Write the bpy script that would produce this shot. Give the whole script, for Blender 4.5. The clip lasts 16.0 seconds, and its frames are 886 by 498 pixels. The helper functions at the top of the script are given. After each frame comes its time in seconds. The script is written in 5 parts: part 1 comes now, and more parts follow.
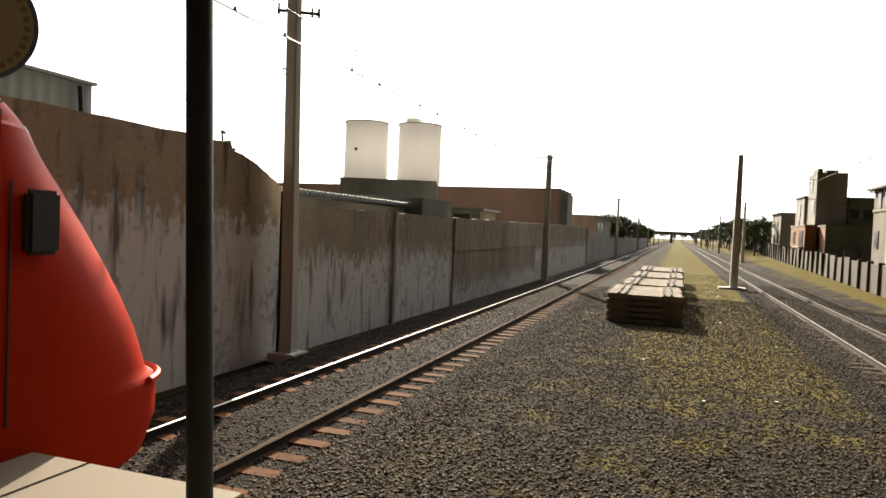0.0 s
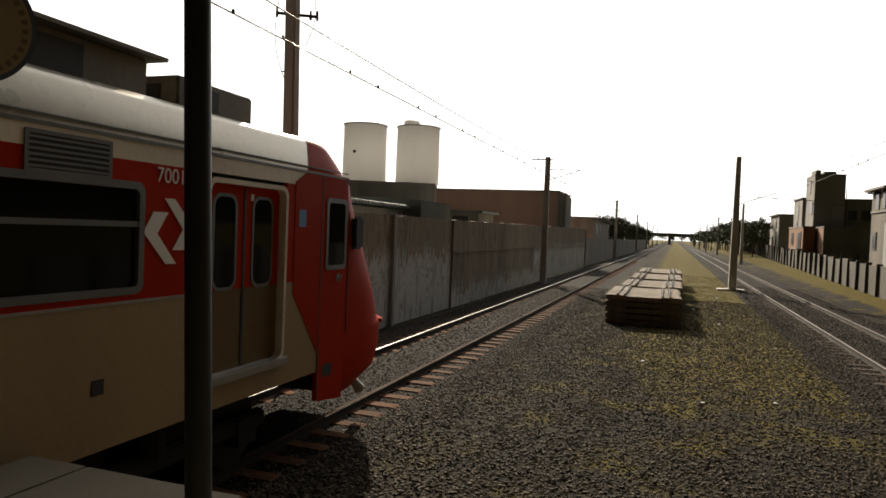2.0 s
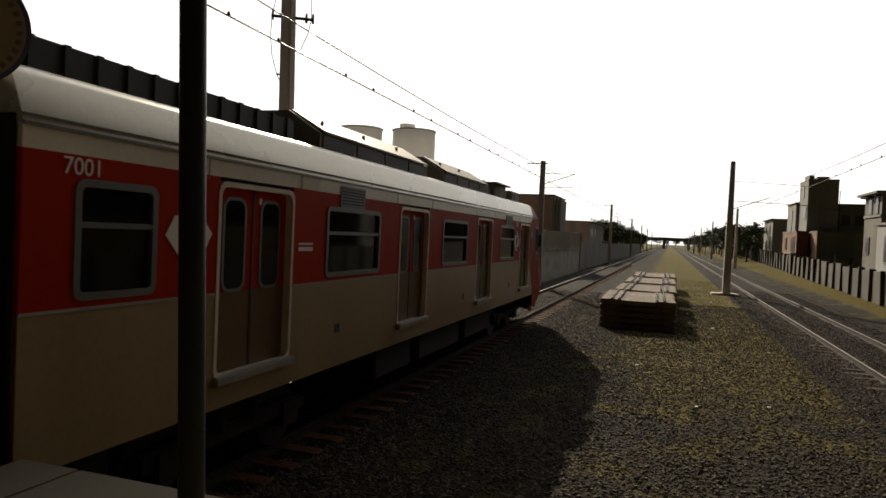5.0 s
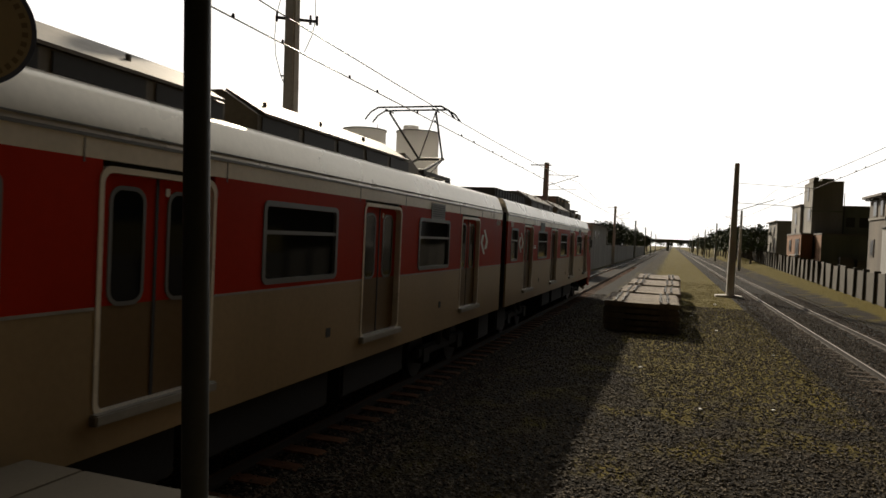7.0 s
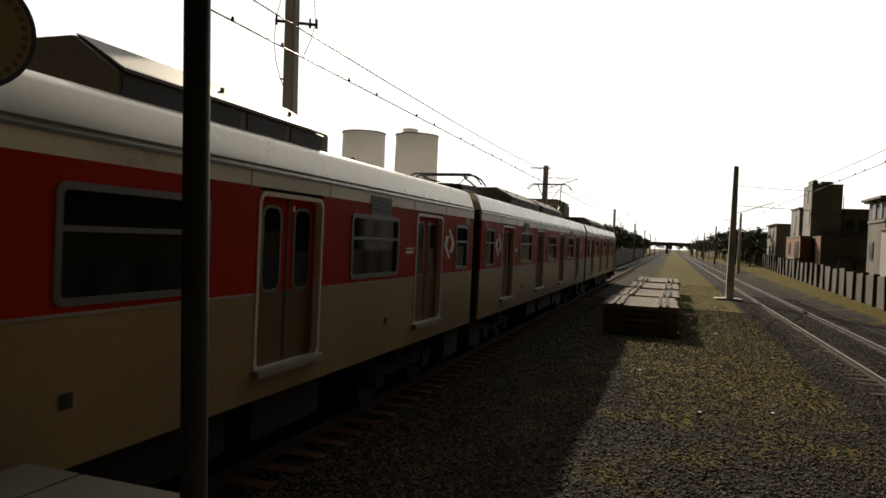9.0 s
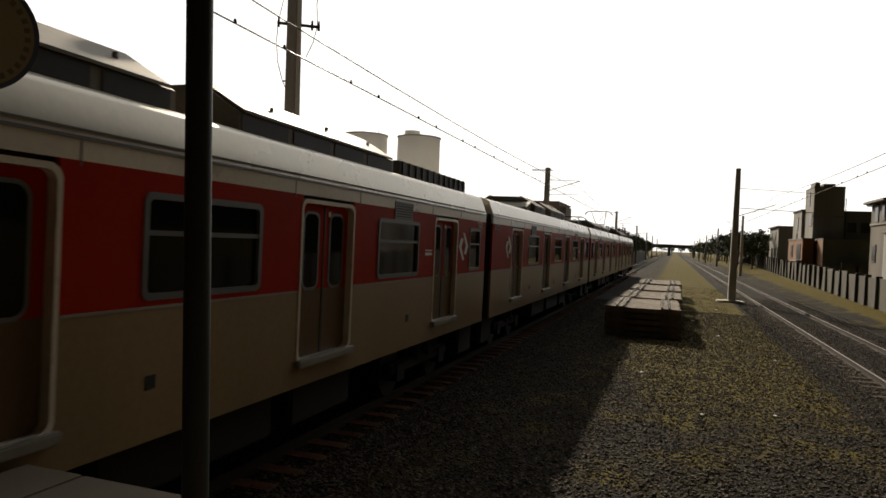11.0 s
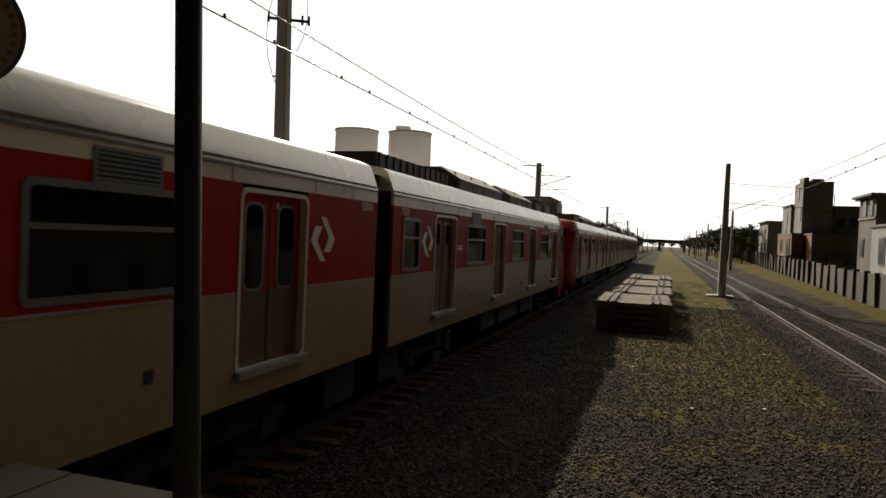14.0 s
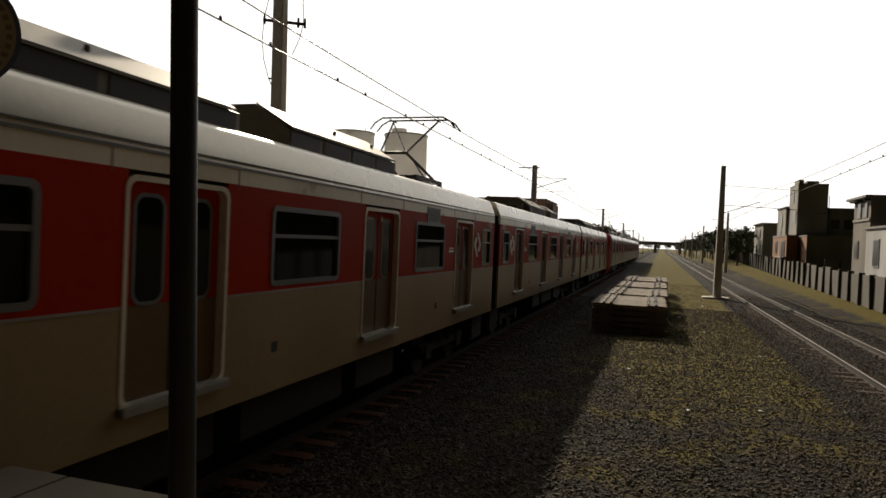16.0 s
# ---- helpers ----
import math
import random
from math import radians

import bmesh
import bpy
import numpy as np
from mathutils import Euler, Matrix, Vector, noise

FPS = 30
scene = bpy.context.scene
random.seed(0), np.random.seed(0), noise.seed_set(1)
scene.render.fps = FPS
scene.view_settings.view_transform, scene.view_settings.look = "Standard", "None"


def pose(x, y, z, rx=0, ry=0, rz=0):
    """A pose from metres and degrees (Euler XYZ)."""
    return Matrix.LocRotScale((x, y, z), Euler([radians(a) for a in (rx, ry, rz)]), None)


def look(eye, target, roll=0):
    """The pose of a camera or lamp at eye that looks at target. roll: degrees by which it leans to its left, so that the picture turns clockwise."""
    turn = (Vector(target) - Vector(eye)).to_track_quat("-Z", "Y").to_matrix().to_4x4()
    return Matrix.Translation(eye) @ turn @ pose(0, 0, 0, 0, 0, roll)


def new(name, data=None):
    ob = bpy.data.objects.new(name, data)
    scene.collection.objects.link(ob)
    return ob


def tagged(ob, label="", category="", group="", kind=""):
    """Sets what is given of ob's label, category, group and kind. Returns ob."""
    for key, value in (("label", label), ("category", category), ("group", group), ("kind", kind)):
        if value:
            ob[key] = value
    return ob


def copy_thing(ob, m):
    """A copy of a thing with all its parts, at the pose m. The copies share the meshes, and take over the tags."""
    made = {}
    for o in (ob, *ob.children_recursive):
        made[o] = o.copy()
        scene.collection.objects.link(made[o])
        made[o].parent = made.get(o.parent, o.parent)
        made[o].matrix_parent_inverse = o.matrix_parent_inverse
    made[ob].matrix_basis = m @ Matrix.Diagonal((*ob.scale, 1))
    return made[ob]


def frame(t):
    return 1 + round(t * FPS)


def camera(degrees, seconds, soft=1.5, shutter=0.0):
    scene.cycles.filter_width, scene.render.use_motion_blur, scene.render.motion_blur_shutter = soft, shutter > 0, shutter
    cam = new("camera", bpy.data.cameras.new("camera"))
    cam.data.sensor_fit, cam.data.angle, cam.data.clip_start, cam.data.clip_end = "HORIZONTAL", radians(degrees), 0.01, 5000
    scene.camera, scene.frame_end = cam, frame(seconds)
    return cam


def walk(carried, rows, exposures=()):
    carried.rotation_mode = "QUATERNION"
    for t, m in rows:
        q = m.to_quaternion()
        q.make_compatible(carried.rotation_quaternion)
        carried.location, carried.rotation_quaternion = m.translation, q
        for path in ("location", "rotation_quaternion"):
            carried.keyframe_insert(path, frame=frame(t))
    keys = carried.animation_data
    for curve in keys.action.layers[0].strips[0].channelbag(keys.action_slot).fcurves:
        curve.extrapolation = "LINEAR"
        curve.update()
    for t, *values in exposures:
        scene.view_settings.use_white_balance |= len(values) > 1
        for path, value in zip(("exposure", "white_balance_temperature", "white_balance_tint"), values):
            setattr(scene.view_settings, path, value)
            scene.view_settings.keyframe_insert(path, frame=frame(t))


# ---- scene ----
# camera: stands at the platform's end, held by hand; time, yaw, pitch, lean
EYE = Vector((0.0, 0.0, 2.95))
PATH = [
    (0.0, 18.83, -1.72, 2.40),
    (0.5, 18.82, -1.76, 2.50),
    (1.0, 18.69, -1.78, 2.40),
    (1.5, 18.70, -1.55, 2.34),
    (2.0, 18.72, -1.53, 2.28),
    (2.5, 18.64, -1.49, 2.31),
    (3.0, 18.51, -1.51, 2.44),
    (3.5, 18.40, -1.41, 2.43),
    (6.0, 18.29, -1.14, 2.52),
    (6.5, 18.52, -1.10, 2.58),
    (7.0, 18.60, -1.11, 2.57),
    (7.5, 18.51, -1.10, 2.63),
    (8.0, 18.46, -0.96, 2.54),
    (8.5, 18.41, -1.00, 2.67),
    (9.0, 18.56, -0.86, 2.56),
    (11.5, 18.75, -0.62, 2.62),
    (12.0, 18.78, -0.52, 2.62),
    (12.5, 18.75, -0.64, 2.70),
    (13.0, 18.66, -0.57, 2.59),
    (13.5, 18.46, -0.73, 2.76),
    (14.0, 17.98, -1.04, 2.48),
    (14.5, 17.82, -0.78, 2.61),
    (15.0, 17.88, -0.77, 2.79),
    (15.5, 17.70, -0.83, 2.63),
    (16.0, 17.66, -0.84, 2.44),
]


def gaze(yaw, pitch, lean):
    a, b = radians(yaw), radians(pitch)
    way = Vector((-math.sin(a) * math.cos(b), math.cos(a) * math.cos(b), math.sin(b)))
    return look(EYE, EYE + way, lean)


cam = camera(66.0, 16.0, soft=1.6, shutter=0.08)
walk(cam, [(t, gaze(a, b, c)) for t, a, b, c in PATH],
     exposures=[(0.0, 1.38), (1.0, 1.25), (1.5, 0.72), (2.0, 0.45), (2.5, 0.15), (3.5, 0.02), (8.0, 0.0), (12.0, -0.06), (16.0, -0.03)])

# daylight: hazy low sun ahead, over the wall
SUN = Vector((-0.80, 1.90, 1.02)).normalized()
world = bpy.data.worlds.new("sky")
scene.world = world
world.use_nodes = True
wn, wl = world.node_tree.nodes, world.node_tree.links
sky = wn.new("ShaderNodeTexSky")
sky.sky_type = "NISHITA"
sky.sun_disc = False
sky.sun_elevation = math.asin(SUN.z)
sky.sun_rotation = math.atan2(SUN.x, SUN.y)
sky.dust_density = 2.0
sky.air_density = 1.0
sky.ozone_density = 1.0
wl.new(sky.outputs[0], wn["Background"].inputs[0])
wn["Background"].inputs[1].default_value = 0.002
# milky haze: a wide white glow about the sun that fades smoothly to the far side of the sky
ray = wn.new("ShaderNodeTexCoord")
dot = wn.new("ShaderNodeVectorMath")
dot.operation = "DOT_PRODUCT"
wl.new(ray.outputs["Generated"], dot.inputs[0])
dot.inputs[1].default_value = SUN
fade = wn.new("ShaderNodeMapRange")
fade.interpolation_type = "SMOOTHSTEP"
for key, value in (("From Min", 0.62), ("From Max", 0.745), ("To Min", 0.001), ("To Max", 1.28)):
    fade.inputs[key].default_value = value
wl.new(dot.outputs["Value"], fade.inputs[0])
glow = wn.new("ShaderNodeBackground")
glow.inputs[0].default_value = (1.0, 0.97, 0.92, 1)
wl.new(fade.outputs[0], glow.inputs[1])
both = wn.new("ShaderNodeAddShader")
wl.new(wn["Background"].outputs[0], both.inputs[0])
wl.new(glow.outputs[0], both.inputs[1])
wl.new(both.outputs[0], wn["World Output"].inputs[0])
sun = new("sun", bpy.data.lights.new("sun", "SUN"))
sun.data.energy, sun.data.angle, sun.data.color = 5.0, radians(0.6), (1.0, 0.86, 0.66)
sun.matrix_world = look(SUN * 100, (0, 0, 0))


# materials
def material(name, base, rough=0.7, metal=0.0, spread=0.25, grain=30.0, stain=1.5, bump=0.15, second=None, random_piece=0.0,
             streak=False, coat=0.0, depth=0.01, shine=0.5):
    m = bpy.data.materials.new(name)
    m.use_nodes = True
    n, l = m.node_tree.nodes, m.node_tree.links
    b = n["Principled BSDF"]
    b.inputs["Metallic"].default_value = metal
    b.inputs["Coat Weight"].default_value = coat
    b.inputs["Specular IOR Level"].default_value = shine
    co = n.new("ShaderNodeTexCoord")
    mp = n.new("ShaderNodeMapping")
    if streak:
        mp.inputs["Scale"].default_value = (1.0, 1.0, 0.18)
    l.new(co.outputs["Object"], mp.inputs[0])
    big, small = n.new("ShaderNodeTexNoise"), n.new("ShaderNodeTexNoise")
    big.inputs["Scale"].default_value, big.inputs["Detail"].default_value = stain, 6
    small.inputs["Scale"].default_value, small.inputs["Detail"].default_value = grain, 5
    l.new(mp.outputs[0], big.inputs["Vector"])
    l.new(co.outputs["Object"], small.inputs["Vector"])
    ramp = n.new("ShaderNodeValToRGB")
    ramp.color_ramp.elements[0].position, ramp.color_ramp.elements[1].position = 0.36, 0.64
    lo = tuple(c * (1 - spread) for c in base) if second is None else second
    ramp.color_ramp.elements[0].color, ramp.color_ramp.elements[1].color = (*lo, 1), (*base, 1)
    l.new(big.outputs[0], ramp.inputs[0])
    mix = n.new("ShaderNodeMix")
    mix.data_type, mix.blend_type = "RGBA", "MULTIPLY"
    mix.inputs["Factor"].default_value = 1.0
    fine = n.new("ShaderNodeMapRange")
    fine.inputs["To Min"].default_value, fine.inputs["To Max"].default_value = 1 - spread, 1 + spread * 0.6
    l.new(small.outputs[0], fine.inputs[0])
    l.new(ramp.outputs[0], mix.inputs["A"])
    last = fine.outputs[0]
    if random_piece:
        info, scale, mul = n.new("ShaderNodeObjectInfo"), n.new("ShaderNodeMapRange"), n.new("ShaderNodeMath")
        scale.inputs["To Min"].default_value, scale.inputs["To Max"].default_value = 1 - random_piece, 1 + random_piece
        mul.operation = "MULTIPLY"
        l.new(info.outputs["Random"], scale.inputs[0])
        l.new(scale.outputs[0], mul.inputs[0])
        l.new(last, mul.inputs[1])
        last = mul.outputs[0]
    l.new(last, mix.inputs["B"])
    l.new(mix.outputs["Result"], b.inputs["Base Color"])
    rr = n.new("ShaderNodeMapRange")
    rr.inputs["To Min"].default_value, rr.inputs["To Max"].default_value = max(rough - 0.1, 0.03), min(rough + 0.12, 1)
    l.new(big.outputs[0], rr.inputs[0])
    l.new(rr.outputs[0], b.inputs["Roughness"])
    if bump:
        bp = n.new("ShaderNodeBump")
        bp.inputs["Strength"].default_value, bp.inputs["Distance"].default_value = bump, depth
        l.new(small.outputs[0], bp.inputs["Height"])
        l.new(bp.outputs[0], b.inputs["Normal"])
    return m


def plain(name, base, rough=0.5, metal=0.0, emit=0.0):
    m = bpy.data.materials.new(name)
    m.use_nodes = True
    b = m.node_tree.nodes["Principled BSDF"]
    b.inputs["Base Color"].default_value = (*base, 1)
    b.inputs["Roughness"].default_value, b.inputs["Metallic"].default_value = rough, metal
    if emit:
        b.inputs["Emission Color"].default_value = (*base, 1)
        b.inputs["Emission Strength"].default_value = emit
    return m


def island(m, amount):
    """Lets every loose piece of a joined mesh differ a little in shade."""
    n, l = m.node_tree.nodes, m.node_tree.links
    b = n["Principled BSDF"]
    src = b.inputs["Base Color"].links[0].from_socket
    geo, rng, mix = n.new("ShaderNodeNewGeometry"), n.new("ShaderNodeMapRange"), n.new("ShaderNodeMix")
    mix.data_type, mix.blend_type = "RGBA", "MULTIPLY"
    mix.inputs["Factor"].default_value = 1.0
    rng.inputs["To Min"].default_value, rng.inputs["To Max"].default_value = 1 - amount, 1 + amount
    l.new(geo.outputs["Random Per Island"], rng.inputs[0])
    l.new(src, mix.inputs["A"])
    l.new(rng.outputs[0], mix.inputs["B"])
    l.new(mix.outputs["Result"], b.inputs["Base Color"])
    return m


def ground_material():
    """Crushed stone with worn earth and a strip of short grass between the tracks."""
    m = bpy.data.materials.new("gravel_ground")
    m.use_nodes = True
    n, l = m.node_tree.nodes, m.node_tree.links
    b = n["Principled BSDF"]
    b.inputs["Roughness"].default_value = 0.95
    b.inputs["Specular IOR Level"].default_value = 0.1
    co = n.new("ShaderNodeTexCoord")
    vor = n.new("ShaderNodeTexVoronoi")
    vor.inputs["Scale"].default_value = 23.0
    l.new(co.outputs["Object"], vor.inputs["Vector"])
    stone = n.new("ShaderNodeValToRGB")
    e = stone.color_ramp.elements
    e[0].color, e[1].color = (0.003, 0.0024, 0.0016, 1), (0.024, 0.0185, 0.012, 1)
    l.new(vor.outputs["Color"], stone.inputs[0])
    mud, grassy, lawn = (n.new("ShaderNodeTexNoise") for _ in range(3))
    mud.inputs["Scale"].default_value, mud.inputs["Detail"].default_value = 0.5, 6
    grassy.inputs["Scale"].default_value, grassy.inputs["Detail"].default_value = 0.75, 7
    lawn.inputs["Scale"].default_value, lawn.inputs["Detail"].default_value = 26, 4
    for k in (mud, grassy, lawn):
        l.new(co.outputs["Object"], k.inputs["Vector"])
    dirt = n.new("ShaderNodeMix")
    dirt.data_type = "RGBA"
    dirt.inputs["B"].default_value = (0.030, 0.020, 0.007, 1)
    mr = n.new("ShaderNodeMapRange")
    mr.inputs["From Min"].default_value, mr.inputs["From Max"].default_value = 0.48, 0.72
    mr.inputs["To Max"].default_value = 0.7
    l.new(mud.outputs[0], mr.inputs[0])
    l.new(mr.outputs[0], dirt.inputs["Factor"])
    l.new(stone.outputs[0], dirt.inputs["A"])
    # grass: a strip centred between the tracks that thickens with the distance from the platform
    sep = n.new("ShaderNodeSeparateXYZ")
    l.new(co.outputs["Object"], sep.inputs[0])

    def maprange(src, a, b_, lo, hi):
        k = n.new("ShaderNodeMapRange")
        k.interpolation_type = "SMOOTHSTEP"
        for i, v in zip(("From Min", "From Max", "To Min", "To Max"), (a, b_, lo, hi)):
            k.inputs[i].default_value = v
        l.new(src, k.inputs[0])
        return k.outputs[0]

    def math_node(op, a, b_):
        k = n.new("ShaderNodeMath")
        k.operation = op
        for i, v in enumerate((a, b_)):
            if isinstance(v, (int, float)):
                k.inputs[i].default_value = v
            else:
                l.new(v, k.inputs[i])
        return k.outputs[0]
    left = maprange(sep.outputs[0], -2.2, 0.6, 0, 1)
    right = maprange(sep.outputs[0], 2.6, 4.0, 1, 0)
    strip = math_node("MULTIPLY", left, right)
    far = maprange(sep.outputs[1], 8.0, 26.0, 0.0, 0.72)
    strip = math_node("MULTIPLY", strip, far)
    verge = math_node("MULTIPLY", maprange(sep.outputs[0], 8.8, 10.2, 0, 0.6), maprange(sep.outputs[1], 20, 30, 0.4, 1))
    west = math_node("MULTIPLY", maprange(sep.outputs[0], -7.9, -7.1, 0.30, 0), maprange(sep.outputs[1], 30, 60, 0.2, 1))
    bias = math_node("ADD", math_node("ADD", strip, verge), west)
    cover = maprange(math_node("ADD", grassy.outputs[0], bias), 0.50, 0.76, 0, 0.9)
    green = n.new("ShaderNodeValToRGB")
    e = green.color_ramp.elements
    e[0].position, e[1].position = 0.3, 0.7
    e[0].color, e[1].color = (0.040, 0.032, 0.002, 1), (0.155, 0.118, 0.005, 1)
    l.new(lawn.outputs[0], green.inputs[0])
    top = n.new("ShaderNodeMix")
    top.data_type = "RGBA"
    l.new(cover, top.inputs["Factor"])
    l.new(dirt.outputs["Result"], top.inputs["A"])
    l.new(green.outputs[0], top.inputs["B"])
    l.new(top.outputs["Result"], b.inputs["Base Color"])
    bp = n.new("ShaderNodeBump")
    bp.inputs["Strength"].default_value, bp.inputs["Distance"].default_value = 1.0, 0.035
    l.new(vor.outputs["Distance"], bp.inputs["Height"])
    bp.invert = True
    l.new(bp.outputs[0], b.inputs["Normal"])
    return m


GROUND = ground_material()
BALLAST = material("ballast", (0.009, 0.0066, 0.0044), 0.95, spread=0.5, grain=24, stain=1.2, bump=1.0, depth=0.04, shine=0.08)
STONE = island(material("loose_stone", (0.082, 0.066, 0.044), 0.9, spread=0.35, grain=40, stain=3, bump=0.3, shine=0.2), 0.85)
BED_STONE = island(material("ballast_stone", (0.066, 0.046, 0.031), 0.9, spread=0.35, grain=40, stain=3, bump=0.3, shine=0.15), 0.8)
GRASS = island(material("grass_blade", (0.095, 0.070, 0.006), 0.9, spread=0.3, grain=8, stain=0.8, bump=0, shine=0.05), 0.4)
RAIL_SIDE = material("rusty_rail", (0.022, 0.014, 0.010), 0.85, 0.1, 0.3, 40, 3)
RAIL_TOP = plain("polished_rail_head", (0.26, 0.23, 0.20), 0.30, 0.8)
RAIL_WORN = plain("worn_rail_head", (0.12, 0.095, 0.075), 0.6, 0.0)
# this rail's weaker reflection is put into a duller, browner colour
RAIL_DULL = plain("dull_rail_head", (0.085, 0.055, 0.040), 0.9, 0.0)
RAIL_DULL.node_tree.nodes["Principled BSDF"].inputs["Specular IOR Level"].default_value = 0.0
RAIL_WORN.node_tree.nodes["Principled BSDF"].inputs["Specular IOR Level"].default_value = 0.2
SLEEPER = material("dusty_concrete_sleeper", (0.155, 0.072, 0.036), 0.9, shine=0.05, spread=0.45, grain=30, stain=4, random_piece=0.2)
GREY_SLEEPER = material("grey_concrete_sleeper", (0.085, 0.065, 0.048), 0.9, shine=0.05, spread=0.4, grain=30, stain=4, random_piece=0.25)
OLD_SLEEPER = material("stacked_sleeper", (0.23, 0.185, 0.135), 0.9, spread=0.4, grain=30, stain=3, random_piece=0.2)
CONCRETE = material("pole_concrete", (0.68, 0.65, 0.60), 0.9, spread=0.25, grain=18, stain=1.2, streak=True)
PLATFORM = material("platform_concrete", (0.17, 0.14, 0.095), 0.85, spread=0.14, grain=30, stain=1.2, bump=0.1)
TACTILE = material("tactile_tile", (0.30, 0.25, 0.16), 0.8, spread=0.15, grain=30, stain=2)
STEEL = material("galvanised_post", (0.026, 0.029, 0.028), 0.5, 0.1, 0.2, 60, 4, 0.05, shine=0.25)
IRON = material("dark_iron", (0.03, 0.029, 0.027), 0.6, 0.6, 0.3, 40, 4, 0.1)
WIRE = plain("copper_wire", (0.06, 0.05, 0.045), 0.5, 0.6)
RED = material("red_train_paint", (0.40, 0.024, 0.006), 0.45, spread=0.14, grain=12, stain=0.7, bump=0.02)
BEIGE = material("grey_beige_train_paint", (0.32, 0.225, 0.115), 0.36, 0.0, 0.2, 14, 0.8, 0.02, streak=True)
# flank beige made darker: the door recess's shade is in this colour
DOOR_BEIGE = material("darkened_beige_paint", (0.165, 0.108, 0.052), 0.42, 0.0, 0.2, 14, 1.2, 0.02, streak=True, shine=0.12)
CREAM = material("cream_train_paint", (0.80, 0.73, 0.60), 0.30, 0.1, 0.14, 16, 0.8, 0.02)
ROOF = material("silver_train_roof", (0.58, 0.535, 0.44), 0.28, 0.3, 0.15, 16, 0.9, 0.02)
FRAME = material("window_frame_grey", (0.14, 0.142, 0.138), 0.45, 0.3, 0.1, 30, 2, 0.02)
GLASS = plain("tinted_train_glass", (0.008, 0.009, 0.010), 0.06)
GLASS.node_tree.nodes["Principled BSDF"].inputs["Specular IOR Level"].default_value = 0.12
for paint, gloss in ((RED, 0.03), (BEIGE, 0.5)):
    paint.node_tree.nodes["Principled BSDF"].inputs["Specular IOR Level"].default_value = gloss
RUBBER = plain("black_rubber", (0.015, 0.015, 0.015), 0.7)
UNDER = material("dirty_underframe", (0.010, 0.009, 0.008), 0.95, 0.0, 0.3, 20, 2, 0.2)
UNIT = material("weathered_roof_unit", (0.19, 0.165, 0.125), 0.6, 0.3, 0.3, 14, 1.0, 0.1)
UNIT_DARK = material("dark_roof_unit", (0.035, 0.033, 0.029), 0.6, 0.2, 0.3, 14, 1.0, 0.1)
SILL = material("aluminium_step", (0.34, 0.325, 0.285), 0.45, 0.4, 0.2, 30, 3, 0.05)
WHITE = plain("white_sticker", (0.75, 0.73, 0.68), 0.5)
BLUE = plain("blue_sticker", (0.05, 0.20, 0.42), 0.5)


# building blocks
def box(bm, x0, x1, y0, y1, z0, z1):
    v = [bm.verts.new((x, y, z)) for x in (x0, x1) for y in (y0, y1) for z in (z0, z1)]
    for f in ((0, 1, 3, 2), (4, 6, 7, 5), (0, 4, 5, 1), (2, 3, 7, 6), (0, 2, 6, 4), (1, 5, 7, 3)):
        bm.faces.new([v[i] for i in f])


def rounded(bm, x0, x1, y0, y1, z0, z1, r=0.01):
    b2 = bmesh.new()
    box(b2, x0, x1, y0, y1, z0, z1)
    bmesh.ops.bevel(b2, geom=b2.edges[:], offset=r, segments=2, affect="EDGES")
    join(bm, b2)


def join(bm, other):
    me = bpy.data.meshes.new("tmp")
    other.to_mesh(me)
    other.free()
    bm.from_mesh(me)
    bpy.data.meshes.remove(me)


def tube(bm, a, b, r0, r1=None, seg=10):
    a, b = Vector(a), Vector(b)
    r1 = r0 if r1 is None else r1
    m = Matrix.Translation((a + b) / 2) @ (b - a).to_track_quat("Z", "Y").to_matrix().to_4x4()
    bmesh.ops.create_cone(bm, cap_ends=True, segments=seg, radius1=r0, radius2=r1, depth=(b - a).length, matrix=m)


def prism(bm, outline, axis, lo, hi):
    """An outline of 2D points drawn out along an axis: x (points y, z), y (points x, z) or z (points x, y)."""
    put = {"x": lambda p, d: (d, *p), "y": lambda p, d: (p[0], d, p[1]), "z": lambda p, d: (*p, d)}[axis]
    a, b = ([bm.verts.new(put(p, d)) for p in outline] for d in (lo, hi))
    k = len(outline)
    bm.faces.new(a), bm.faces.new(b[::-1])
    for i in range(k):
        bm.faces.new((a[i], b[i], b[(i + 1) % k], a[(i + 1) % k]))


def part(name, bm, mat, parent=None, label="", smooth=False, at=None):
    bmesh.ops.recalc_face_normals(bm, faces=bm.faces[:])
    me = bpy.data.meshes.new(name)
    bm.to_mesh(me)
    bm.free()
    me.materials.append(mat)
    if smooth:
        me.shade_smooth()
        me.set_sharp_from_angle(angle=radians(42))
    ob = new(name, me)
    ob.parent = parent
    if at is not None:
        ob.matrix_basis = at
    return tagged(ob, label) if label else ob


def share(name, me, parent, m, label=""):
    ob = new(name, me)
    ob.parent = parent
    ob.matrix_basis = m
    return tagged(ob, label) if label else ob


def empty(name, label, category, group="", kind="", at=None):
    ob = new(name)
    if at is not None:
        ob.matrix_basis = at
    return tagged(ob, label, category, group, kind)


